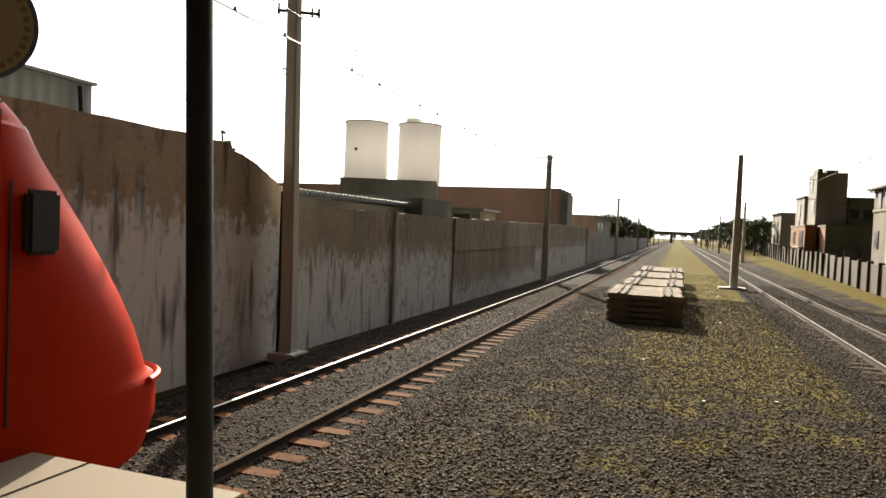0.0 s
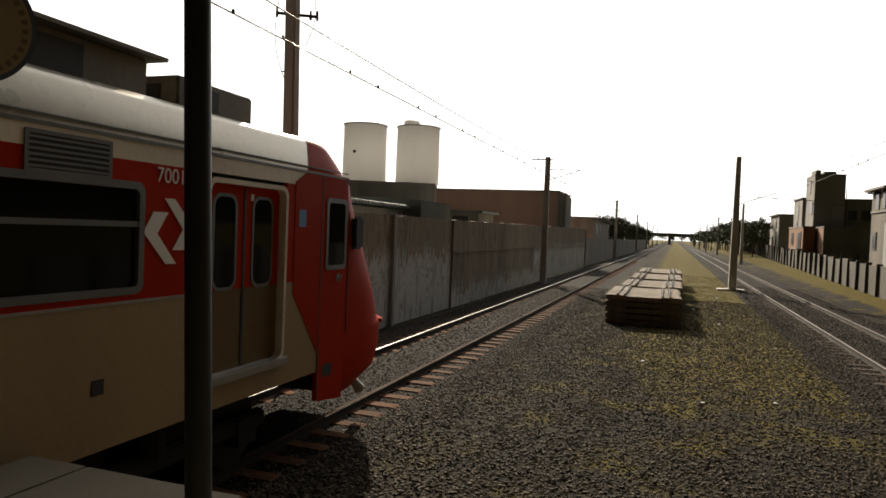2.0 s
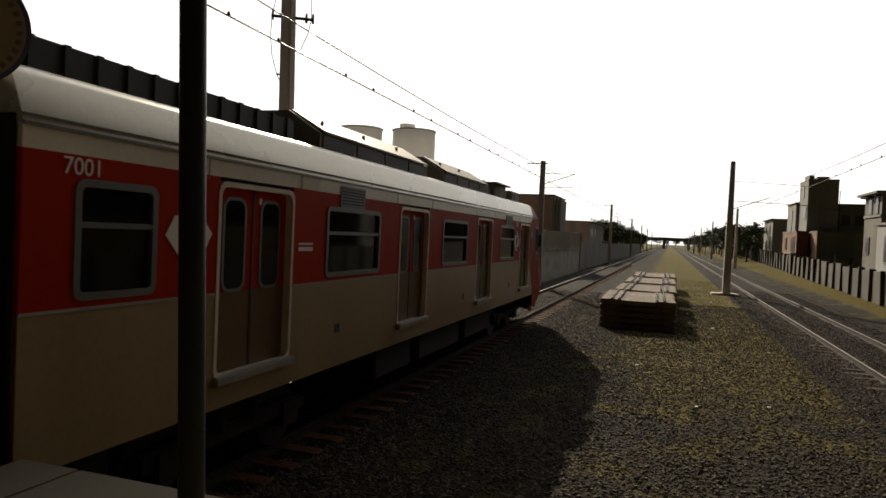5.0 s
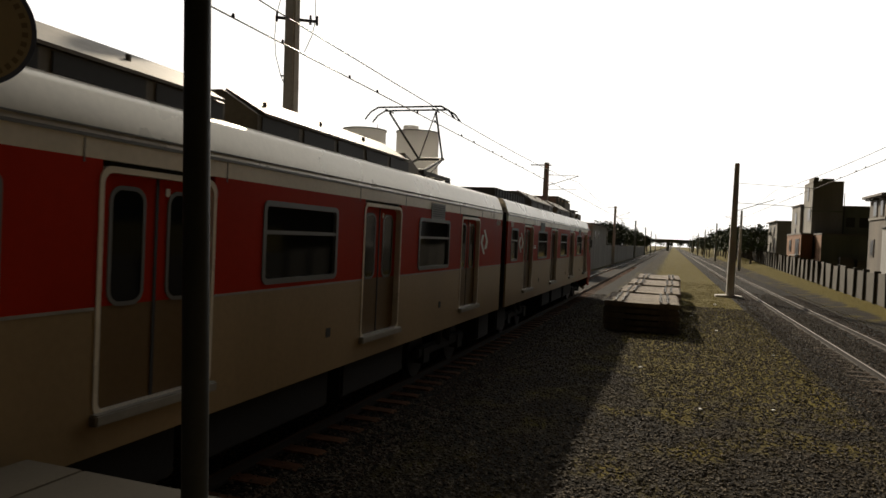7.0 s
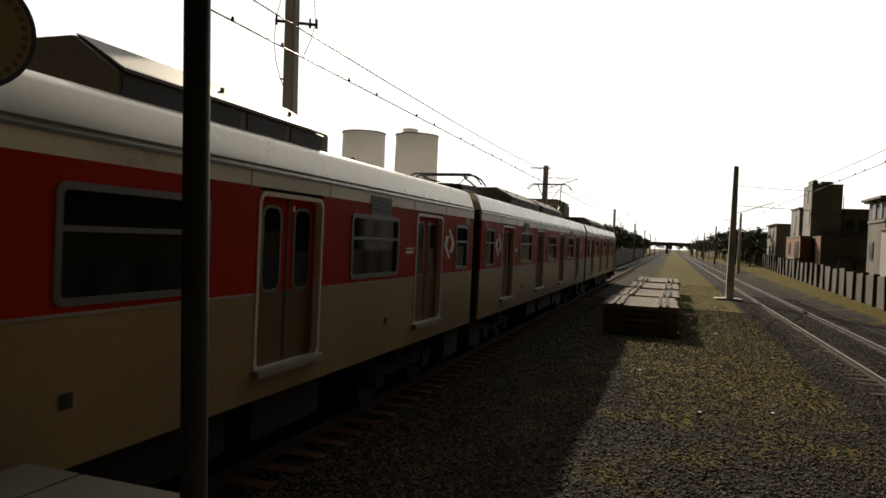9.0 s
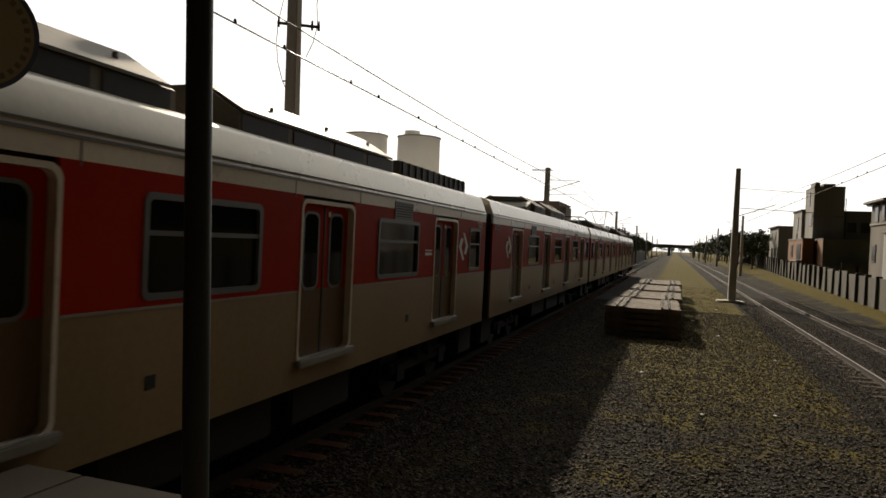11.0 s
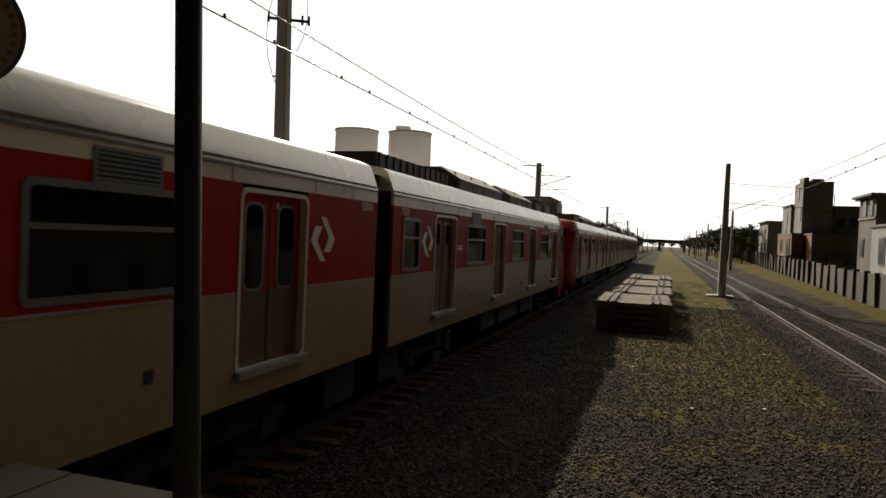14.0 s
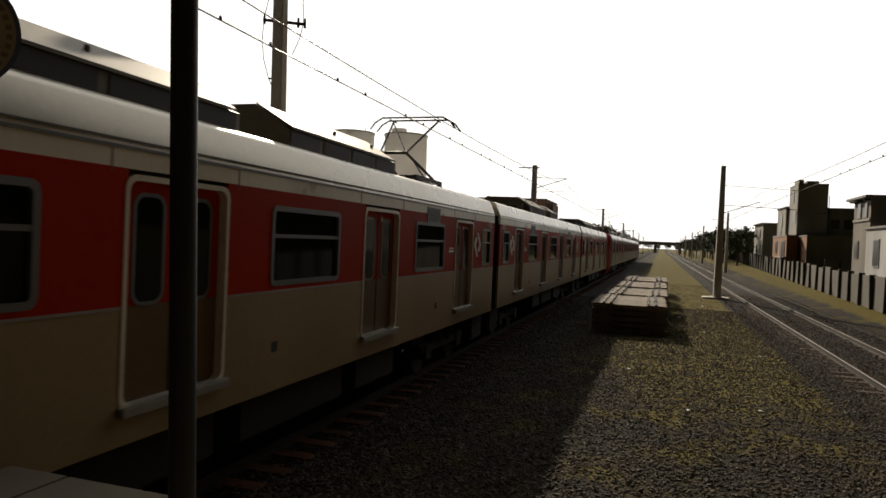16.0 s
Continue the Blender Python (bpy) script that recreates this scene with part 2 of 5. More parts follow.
# ground
def sheet():
    bm = bmesh.new()
    xs = [-3000, -400, -60, -12, -10.0, -9.6, -8.9, -7.75, -3, 3, 10, 60, 400, 3000]
    ys = [-3000, -400, -60, -5, 10, 30, 80, 200, 600, 3000]
    grid = [[bm.verts.new((x, y, -0.5 if -9.7 < x < -8.0 else 0)) for y in ys] for x in xs]
    for i in range(13):
        for j in range(9):
            bm.faces.new((grid[i][j], grid[i + 1][j], grid[i + 1][j + 1], grid[i][j + 1]))
    return tagged(part("ground", bm, GROUND), "grey gravel ground with yellowed grass strips", "ground", kind="structure")


sheet()
TRACKS = (-5.6, 5.62)
GAUGE = 0.82


def track(cx):
    bed = bmesh.new()
    prism(bed, [(cx - 2.2, 0.0), (cx - 1.6, 0.006), (cx + 1.6, 0.006), (cx + 2.2, 0.0), (cx + 2.2, -0.2), (cx - 2.2, -0.2)], "y", -160, 700)
    road = tagged(part("track_bed", bed, BALLAST), "brown crushed stone bed under the railway track", "track bed", kind="structure")
    for side in (-1, 1):
        bm = bmesh.new()
        x = cx + side * GAUGE
        w = [(-0.07, -0.01), (-0.07, 0.006), (-0.012, 0.02), (-0.012, 0.11), (-0.036, 0.122), (-0.036, 0.142),
             (0.036, 0.142), (0.036, 0.122), (0.012, 0.11), (0.012, 0.02), (0.07, 0.006), (0.07, -0.01)]
        prism(bm, [(x + a, b) for a, b in w], "y", -160, 700)
        rail = tagged(part("rail", bm, RAIL_SIDE), "rusty steel rail with a polished running surface", "rail", "rails", "structure")
        bm = bmesh.new()
        prism(bm, [(x + 0.026 * k / 6, 0.150 - 0.0085 * (k / 6) ** 2) for k in range(-6, 7)], "y", -160, 700)
        if cx > 0:
            part("rail_head", bm, RAIL_WORN, rail, "worn brownish rail head", True)
        elif side < 0:
            part("rail_head", bm, RAIL_TOP, rail, "bright polished rail head", True)
        else:
            part("rail_head", bm, RAIL_DULL, rail, "dull brown rail head without glint", True)
    return road


beds = [track(cx) for cx in TRACKS]

# train
DOORS = (0.0, -4.74, -9.48, -14.22)
HW = 1.42                     # half width of a car
SILL_Z, BAND_Z, BAND_TOP, GUTTER = 1.28, 2.12, 3.27, 3.44
ROOF_LINE = [(1.42, 3.44), (1.416, 3.47), (1.375, 3.60), (1.30, 3.785), (1.288, 3.805), (1.262, 3.832), (1.21, 3.862), (1.10, 3.895), (0.70, 3.945), (0.0, 3.97)]


def letters(text, size):
    cu = bpy.data.curves.new("lettering", "FONT")
    cu.body, cu.size, cu.extrude, cu.align_x, cu.align_y = text, size, 0.002, "CENTER", "CENTER"
    ob = bpy.data.objects.new("lettering", cu)
    scene.collection.objects.link(ob)
    bpy.context.view_layer.update()
    me = bpy.data.meshes.new_from_object(ob.evaluated_get(bpy.context.evaluated_depsgraph_get()))
    bpy.data.objects.remove(ob)
    me.materials.clear()
    me.materials.append(WHITE)
    return me


def rounded_outline(w, h, r, k=5):
    pts = []
    for cx, cz, a in ((w / 2 - r, h / 2 - r, 0), (-w / 2 + r, h / 2 - r, 90), (-w / 2 + r, -h / 2 + r, 180), (w / 2 - r, -h / 2 + r, 270)):
        pts += [(cx + r * math.cos(radians(a + 90 * i / k)), cz + r * math.sin(radians(a + 90 * i / k))) for i in range(k + 1)]
    return pts


def ring(bm, outer, inner, x0, x1):
    """A frame between two like-numbered outlines in the y-z plane, from x0 to x1."""
    k = len(outer)
    o0, o1, i0, i1 = ([bm.verts.new((x, *p)) for p in pts] for pts, x in ((outer, x0), (outer, x1), (inner, x0), (inner, x1)))
    for i in range(k):
        j = (i + 1) % k
        bm.faces.new((o1[i], o1[j], i1[j], i1[i]))
        bm.faces.new((o0[i], o0[j], o1[j], o1[i]))
        bm.faces.new((i0[i], i0[j], i1[j], i1[i]))


MESH = {}


def kept(name, make, mat):
    """One mesh for all alike pieces."""
    if name not in MESH:
        bm = bmesh.new()
        make(bm)
        bmesh.ops.recalc_face_normals(bm, faces=bm.faces[:])
        me = bpy.data.meshes.new(name)
        bm.to_mesh(me)
        bm.free()
        me.materials.append(mat)
        MESH[name] = me
    return MESH[name]


def train_window(car, y, z, w, h, side):
    at = pose(side * HW, y, z, 0, 0, 0 if side > 0 else 180)
    key = f"{w:.2f}"
    fr = share("window", kept("window_frame" + key, lambda bm: ring(bm, rounded_outline(w, h, 0.09), rounded_outline(w - 0.12, h - 0.12, 0.05), -0.06, 0.012), FRAME), car, at,
               "grey aluminium train window frame")
    share("pane", kept("pane" + key, lambda bm: prism(bm, rounded_outline(w - 0.1, h - 0.1, 0.05), "x", -0.055, -0.03), GLASS), fr, Matrix(), "dark tinted glass")
    share("crossbar", kept("crossbar" + key, lambda bm: box(bm, -0.05, 0.006, -w / 2 + 0.05, w / 2 - 0.05, h * 0.10, h * 0.10 + 0.045), FRAME), fr, Matrix())


def train_door(car, y, side):
    at = pose(side * HW, y, 0, 0, 0, 0 if side > 0 else 180)
    zc, hh = (SILL_Z + 3.20) / 2, 3.20 - SILL_Z

    def surround(bm):
        ring(bm, [(a, b + zc) for a, b in rounded_outline(1.415, hh + 0.06, 0.12)], [(a, b + zc) for a, b in rounded_outline(1.325, hh - 0.04, 0.10)], -0.125, 0.008)
    fr = share("door_frame", kept("door_frame", surround, CREAM), car, at, "cream door surround")
    for s in (-1, 1):
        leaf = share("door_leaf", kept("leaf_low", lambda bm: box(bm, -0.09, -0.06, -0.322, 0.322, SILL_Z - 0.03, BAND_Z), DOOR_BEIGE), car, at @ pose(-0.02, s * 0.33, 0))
        share("red_panel", kept("leaf_red", lambda bm: box(bm, -0.09, -0.0595, -0.322, 0.322, BAND_Z, 3.22), RED), leaf, Matrix(), "red upper door panel")
        share("pane", kept("leaf_glass", lambda bm: prism(bm, [(a, b + 2.60) for a, b in rounded_outline(0.34, 0.92, 0.10)], "x", -0.07, -0.056), GLASS), leaf, Matrix(), "dark rounded door window")
        share("pane_frame", kept("leaf_seal", lambda bm: ring(bm, [(a, b + 2.60) for a, b in rounded_outline(0.40, 0.98, 0.13)], [(a, b + 2.60) for a, b in rounded_outline(0.33, 0.91, 0.10)], -0.06, -0.05), FRAME), leaf, Matrix())
    share("door_seal", kept("door_seal", lambda bm: box(bm, -0.125, -0.072, -0.018, 0.018, SILL_Z, 3.2), RUBBER), fr, Matrix())
    share("door_badge", kept("door_badge", lambda bm: prism(bm, [(a + 0.13, b + 3.07) for a, b in rounded_outline(0.05, 0.075, 0.02)], "x", -0.081, -0.074), WHITE), fr, Matrix(), "small white round sticker")
    share("step", kept("step", lambda bm: rounded(bm, -0.1, 0.075, -0.73, 0.73, SILL_Z - 0.07, SILL_Z + 0.02, 0.012), SILL), car, at, "scuffed aluminium door step")


def emblem(bm):
    """Two interlocking bent bands."""
    for s in (1, -1):
        pts = [(-0.08, 0.285), (0.05, 0.285), (0.32, 0.01), (0.21, -0.165), (0.03, -0.165), (0.16, 0.02)]
        prism(bm, [(s * a, s * b) for a, b in pts], "x", 0.004, 0.008)


def louvre(bm):
    ring(bm, rounded_outline(0.76, 0.30, 0.01, 1), rounded_outline(0.70, 0.24, 0.01, 1), -0.02, 0.012)
    for i in range(6):
        box(bm, 0.002, 0.012, -0.35, 0.35, -0.112 + i * 0.040, -0.094 + i * 0.040)


def bogie(car, y):
    bm = bmesh.new()
    for s in (-1, 1):
        rounded(bm, s * 1.02 - 0.07, s * 1.02 + 0.07, y - 1.5, y + 1.5, 0.42, 0.62, 0.03)
        for d in (-1.1, 1.1):
            box(bm, s * 1.02 - 0.1, s * 1.02 + 0.1, y + d - 0.17, y + d + 0.17, 0.3, 0.6)
        tube(bm, (s * 1.02, y - 0.3, 0.55), (s * 1.02, y - 0.3, 0.9), 0.12)
        tube(bm, (s * 1.02, y + 0.3, 0.55), (s * 1.02, y + 0.3, 0.9), 0.12)
    box(bm, -1.0, 1.0, y - 0.25, y + 0.25, 0.4, 0.85)
    part("bogie_frame", bm, UNDER, car)

    def wheel(bm_):
        tube(bm_, (-0.065, 0, 0), (0.065, 0, 0), 0.44, seg=28)
        tube(bm_, (-0.085, 0, 0), (-0.055, 0, 0), 0.47, seg=28)
        tube(bm_, (0.06, 0, 0), (0.1, 0, 0), 0.12, seg=14)
    for d in (-1.1, 1.1):
        for s in (-1, 1):
            share("wheel", kept("wheel", wheel, IRON), car, pose(s * 0.82, y + d, 0.44, 0, 0, 0 if s > 0 else 180))


def roof_unit(car, y0, y1, h, dark=True):
    """A long cooling unit with chamfered sides and slatted flanks."""
    bm = bmesh.new()
    b = 3.84
    prism(bm, [(-1.05, b), (-1.05, b + h * 0.45), (-0.55, b + h), (0.55, b + h), (1.05, b + h * 0.45), (1.05, b)], "y", y0, y1)
    unit = part("roof_unit", bm, UNIT, car, "weathered grey roof cooling unit")
    for s in (-1, 1):
        k = bmesh.new()
        n = int((y1 - y0) / 0.9)
        for i in range(n):
            a, c = y0 + 0.08 + i * (y1 - y0) / n, y0 - 0.05 + (i + 1) * (y1 - y0) / n
            box(k, s * 1.05 - 0.01, s * 1.05 + 0.012, a, c, b + 0.07, b + h * 0.43)
        part("grille", k, UNIT_DARK, unit, "dark slatted side grille")
        k = bmesh.new()
        prism(k, [(s * 0.53, b + h + 0.004), (s * 1.08, b + h * 0.45 + 0.004), (s * 1.08, b + h * 0.45 + 0.035), (s * 0.53, b + h + 0.035)], "y", y0 + 0.1, y1 - 0.05)
        for i in range(int((y1 - y0) / 1.4)):
            tube(k, (s * 0.8, y0 + 0.5 + i * 1.4, b + h * 0.7), (s * 0.8, y0 + 0.5 + i * 1.4, b + h * 0.7 + 0.1), 0.025, seg=6)
        part("cover_plate", k, UNIT, unit)


def cowl(car, y0, y1, h):
    """A rounded sloping cowl in front of a cooling unit."""
    bm = bmesh.new()
    prism(bm, [(y0, 3.84), (y0, 3.84 + h), (y0 + (y1 - y0) * 0.55, 3.84 + h * 0.72), (y0 + (y1 - y0) * 0.88, 3.84 + h * 0.48), (y1, 3.84 + h * 0.2), (y1, 3.84)], "x", -0.95, 0.95)
    part("cowl", bm, UNIT, car, "sloping weathered cowl")


def roof_box(car, x0, x1, y0, y1, h, ribs=0, mat=None, lid=0.0):
    bm = bmesh.new()
    rounded(bm, x0, x1, y0, y1, 3.80, 3.88 + h, 0.02)
    unit = part("equipment_box", bm, mat or UNIT, car, "weathered equipment box on the roof")
    if lid:
        bm = bmesh.new()
        box(bm, x0 - lid, x1 + lid, y0 - lid, y1 + lid, 3.885 + h, 3.92 + h)
        part("lid", bm, UNIT, unit)
    if ribs:
        rib = kept("rib%.2f" % h, lambda b: box(b, -0.02, 0.02, -0.03, 0.03, 3.86, 3.88 + h), UNIT_DARK)
        for i in range(ribs):
            for x in (x0, x1):
                share("rib", rib, unit, pose(x, y0 + (i + 0.5) * (y1 - y0) / ribs, 0))
    else:
        bm = bmesh.new()
        box(bm, x1 - 0.005, x1 + 0.012, y0 + 0.12, (y0 + y1) / 2, 3.92, 3.82 + h)
        part("vent", bm, UNIT_DARK, unit)
        bm = bmesh.new()
        box(bm, x0 + 0.2, x1 - 0.2, y0 - 0.012, y0 + 0.005, 3.93, 3.80 + h)
        part("hatch", bm, UNIT_DARK, unit)


def pantograph(car, y, up):
    pan = part("pantograph_base", _pan_base(y), IRON, car, "black pantograph base frame on insulators")
    bm = bmesh.new()
    if up:
        knee, head = (y + 0.95, 4.62), (y - 0.35, 5.50)
    else:
        knee, head = (y + 1.35, 4.28), (y - 0.65, 4.36)
    for s in (-1, 1):
        tube(bm, (s * 0.42, y - 0.6, 4.18), (s * 0.30, *knee), 0.032, seg=8)
        tube(bm, (s * 0.30, *knee), (s * 0.55, *head), 0.024, seg=8)
        tube(bm, (s * 0.38, y - 0.2, 4.12), (s * 0.34, knee[0] - 0.15, knee[1] - 0.05), 0.015, seg=6)
    tube(bm, (-0.34, *knee), (0.34, *knee), 0.035, seg=8)
    tube(bm, (-0.42, y - 0.6, 4.18), (0.42, y - 0.6, 4.18), 0.045, seg=8)
    tube(bm, (-0.30, *knee), (0.55, *head), 0.014, seg=6)
    part("arm", bm, IRON, pan)
    bm = bmesh.new()
    for d in (-0.2, 0.2):
        pts = [(-1.05, -0.26), (-0.92, -0.10), (-0.74, 0.0), (0.74, 0.0), (0.92, -0.10), (1.05, -0.26)]
        for p, q in zip(pts, pts[1:]):
            tube(bm, (p[0], head[0] + d, head[1] + 0.08 + p[1]), (q[0], head[0] + d, head[1] + 0.08 + q[1]), 0.02, seg=6)
    for s in (-0.55, 0.55):
        tube(bm, (s, head[0] - 0.22, head[1] + 0.03), (s, head[0] + 0.22, head[1] + 0.03), 0.018, seg=6)
    part("collector_head", bm, IRON, pan)


def _pan_base(y):
    bm = bmesh.new()
    for s in (-1, 1):
        box(bm, s * 0.5 - 0.04, s * 0.5 + 0.04, y - 0.9, y + 0.9, 4.08, 4.16)
        for d in (-0.8, 0.8):
            for k in range(3):
                tube(bm, (s * 0.5, y + d, 3.86 + k * 0.08), (s * 0.5, y + d, 3.92 + k * 0.08), 0.09, 0.06, seg=10)
    for d in (-0.85, 0.0, 0.85):
        box(bm, -0.5, 0.5, y + d - 0.03, y + d + 0.03, 4.09, 4.15)
    for d in (-0.55, -0.25):
        tube(bm, (-0.2, y + d, 4.16), (0.2, y + d, 4.16), 0.09, seg=10)
    return bm


def nose(car, mirrors=False):
    """The sloping cab front, a shell over levels of height; the glass is a part of its own."""
    prof = [(0.34, 0.98, 3.30), (0.45, 1.20, 3.62), (0.70, 1.36, 4.18), (1.00, 1.41, 4.30), (1.34, 1.42, 4.31), (1.42, 1.42, 4.15), (1.80, 1.42, 4.03),
            (2.10, 1.42, 3.88), (2.40, 1.42, 3.70), (2.70, 1.42, 3.50), (3.00, 1.42, 3.27), (3.25, 1.42, 3.05), (3.44, 1.42, 2.86), (3.53, 1.398, 2.75),
            (3.62, 1.367, 2.62), (3.71, 1.33, 2.48), (3.785, 1.30, 2.33), (3.832, 1.262, 2.22), (3.862, 1.21, 2.12), (3.895, 1.10, 1.99), (3.945, 0.70, 1.76), (3.97, 0.1, 1.53)]
    fine = []
    for a, b in zip(prof, prof[1:]):
        fine += [tuple(p + (q - p) * k / 5 for p, q in zip(a, b)) for k in range(5)]
    fine.append(prof[-1])
    n = 96
    shell, glass = bmesh.new(), bmesh.new()

    def point(z, w, f, i, off=0.0):
        c = math.cos(math.pi * i / n)
        s = math.sin(math.pi * i / n)
        k = 3.9 - 1.5 * min(max((z - 1.4) / 1.8, 0), 1)
        y0 = 2.12 if z < 3.40 else 1.50
        if z >= 3.40:
            k = 3.2
        x = (w + off) * math.copysign(abs(c) ** (2 / k), c)
        y = y0 + (f - y0 + off) * abs(s) ** (2 / (k - 0.6))
        return (x, y, z)
    for mesh, off in ((shell, 0.0), (glass, 0.008)):
        rows = [[mesh.verts.new(point(*lv, i, off)) for i in range(n + 1)] for lv in fine]
        for j in range(len(fine) - 1):
            z = (fine[j][0] + fine[j + 1][0]) / 2
            for i in range(n):
                x = abs(point(*fine[j], i + 0.5)[0])
                dark = 0.75 < z < 3.46 and x < 0.26 + max(z - 1.3, 0) * 0.40
                if mesh is shell or dark:
                    mesh.faces.new((rows[j][i], rows[j][i + 1], rows[j + 1][i + 1], rows[j + 1][i]))
        loose = [v for v in mesh.verts if not v.link_faces]
        bmesh.ops.delete(mesh, geom=loose, context="VERTS")
    cab = part("cab_nose", shell, RED, car, "glossy red sloping cab nose", True)
    part("windscreen", glass, GLASS, cab, "black glass windscreen with a pointed lower edge", True)
    bm = bmesh.new()
    prev = None
    for i in range(20, n - 19):
        p = point(1.36, 1.42, 4.28, i, 0.02)
        if prev:
            tube(bm, prev, p, 0.035, seg=6)
        prev = p
    part("bumper_strip", bm, RED, cab)
    bm = bmesh.new()
    box(bm, -0.5, 0.5, 3.4, 4.0, 0.20, 0.40)
    tube(bm, (0, 3.6, 0.85), (0, 4.20, 0.85), 0.12)
    rounded(bm, -0.17, 0.17, 4.16, 4.325, 0.68, 1.02, 0.03)
    part("coupler", bm, IRON, car, "dark steel coupler")
    for s in (-1, 1):
        bm = bmesh.new()
        tube(bm, (s * 0.95, 3.45, 0.48), (s * 0.95, 3.75, 0.25), 0.05, 0.09)
        part("rail_guard", bm, SILL, car)
        # mirror housing by the windscreen pillar
        if not mirrors:
            continue
        bm = bmesh.new()
        rounded(bm, s * 1.43 - 0.03, s * 1.43 + 0.05, 2.35, 2.62, 2.50, 2.95, 0.03)
        part("mirror_housing", bm, RUBBER, cab, "black camera and mirror housing")


def cab_side(car, side):
    at = pose(side * HW, 0, 0, 0, 0, 0 if side > 0 else 180)
    f = side
    bm = bmesh.new()
    ya, yb, yc = 0.86, 1.49, 2.18
    out = [(ya, BAND_TOP + 0.03), (ya, BAND_Z - 0.12), (yb, 1.20), (yb, 0.60), (yc, 0.50), (yc, GUTTER), (1.12, GUTTER)]
    prism(bm, [(f * a, b) for a, b in out], "x", -0.05, 0.006)
    panel = share("red_cab_side", _mesh("cab_side%d" % f, bm, RED), car, at, "glossy red cab side panel")
    bm = bmesh.new()
    prof = [(x - HW, z) for x, z in ROOF_LINE]
    for (xa, za), (xb, zb) in zip(prof, prof[1:]):
        y1, y2 = 1.12 + (za - GUTTER) * 0.5, 1.12 + (zb - GUTTER) * 0.5
        v = [bm.verts.new(p) for p in ((xa + 0.006, f * y1, za + 0.006), (xa + 0.006, f * 1.52, za + 0.006), (xb + 0.006, f * 1.52, zb + 0.006), (xb + 0.006, f * y2, zb + 0.006))]
        bm.faces.new(v)
    share("red_roof_end", _mesh("cab_roof%d" % f, bm, RED), panel, Matrix())
    zc = 2.70
    bm = bmesh.new()
    ring(bm, [(a + f * 1.89, b + zc) for a, b in rounded_outline(0.56, 0.92, 0.07)], [(a + f * 1.89, b + zc) for a, b in rounded_outline(0.44, 0.80, 0.05)], -0.02, 0.016)
    fr = share("cab_window", _mesh("cab_window%d" % f, bm, FRAME), panel, Matrix(), "grey framed cab door window")
    bm = bmesh.new()
    prism(bm, [(a + f * 1.89, b + zc) for a, b in rounded_outline(0.46, 0.82, 0.05)], "x", 0.0, 0.010)
    share("cab_pane", _mesh("cab_pane%d" % f, bm, GLASS), panel, Matrix(), "dark cab glass")
    bm = bmesh.new()
    box(bm, 0.002, 0.009, f * 1.50 - 0.012, f * 1.50 + 0.012, 0.62, GUTTER)
    box(bm, 0.002, 0.009, f * 2.26 - 0.008, f * 2.26 + 0.008, 1.35, 3.0)
    share("door_gap", _mesh("cab_gap%d" % f, bm, RUBBER), panel, Matrix(), "dark gap round the cab door")
    bm = bmesh.new()
    tube(bm, (0.03, f * 1.95, 2.10), (0.03, f * 2.02, 2.17), 0.012, seg=6)
    prism(bm, [(a + f * 1.98, b + 2.13) for a, b in rounded_outline(0.10, 0.10, 0.04)], "x", 0.004, 0.010)
    share("handle", _mesh("cab_handle%d" % f, bm, SILL), panel, Matrix(), "small metal door handle")
    bm = bmesh.new()
    prism(bm, [(a + f * 1.75, b + 0.95) for a, b in rounded_outline(0.26, 0.16, 0.02)], "x", 0.004, 0.009)
    share("foot_hole", _mesh("cab_step%d" % f, bm, RUBBER), panel, Matrix(), "dark recessed foot hole")
    bm = bmesh.new()
    prism(bm, [(a + f * 1.03, b + 2.88) for a, b in rounded_outline(0.16, 0.20, 0.02)], "x", 0.005, 0.009)
    share("access_sticker", _mesh("access_sticker%d" % f, bm, BLUE), panel, Matrix(), "small blue accessibility sticker")


def _mesh(name, bm, mat):
    bmesh.ops.recalc_face_normals(bm, faces=bm.faces[:])
    me = bpy.data.meshes.new(name)
    bm.to_mesh(me)
    bm.free()
    me.materials.append(mat)
    return me


def pierced(bm, xa, xb, y0, y1, z0, z1, hole):
    """A flat panel with one opening, as one closed mesh."""
    h0, h1, h2, h3 = hole
    outer, inner = [(y0, z0), (y1, z0), (y1, z1), (y0, z1)], [(h0, h2), (h1, h2), (h1, h3), (h0, h3)]
    rows = [[bm.verts.new((x, *p)) for p in pts] for pts, x in ((outer, xa), (outer, xb), (inner, xb), (inner, xa))]
    for a, b in zip(rows, rows[1:] + rows[:1]):
        for i in range(4):
            j = (i + 1) % 4
            bm.faces.new((a[i], a[j], b[j], b[i]))


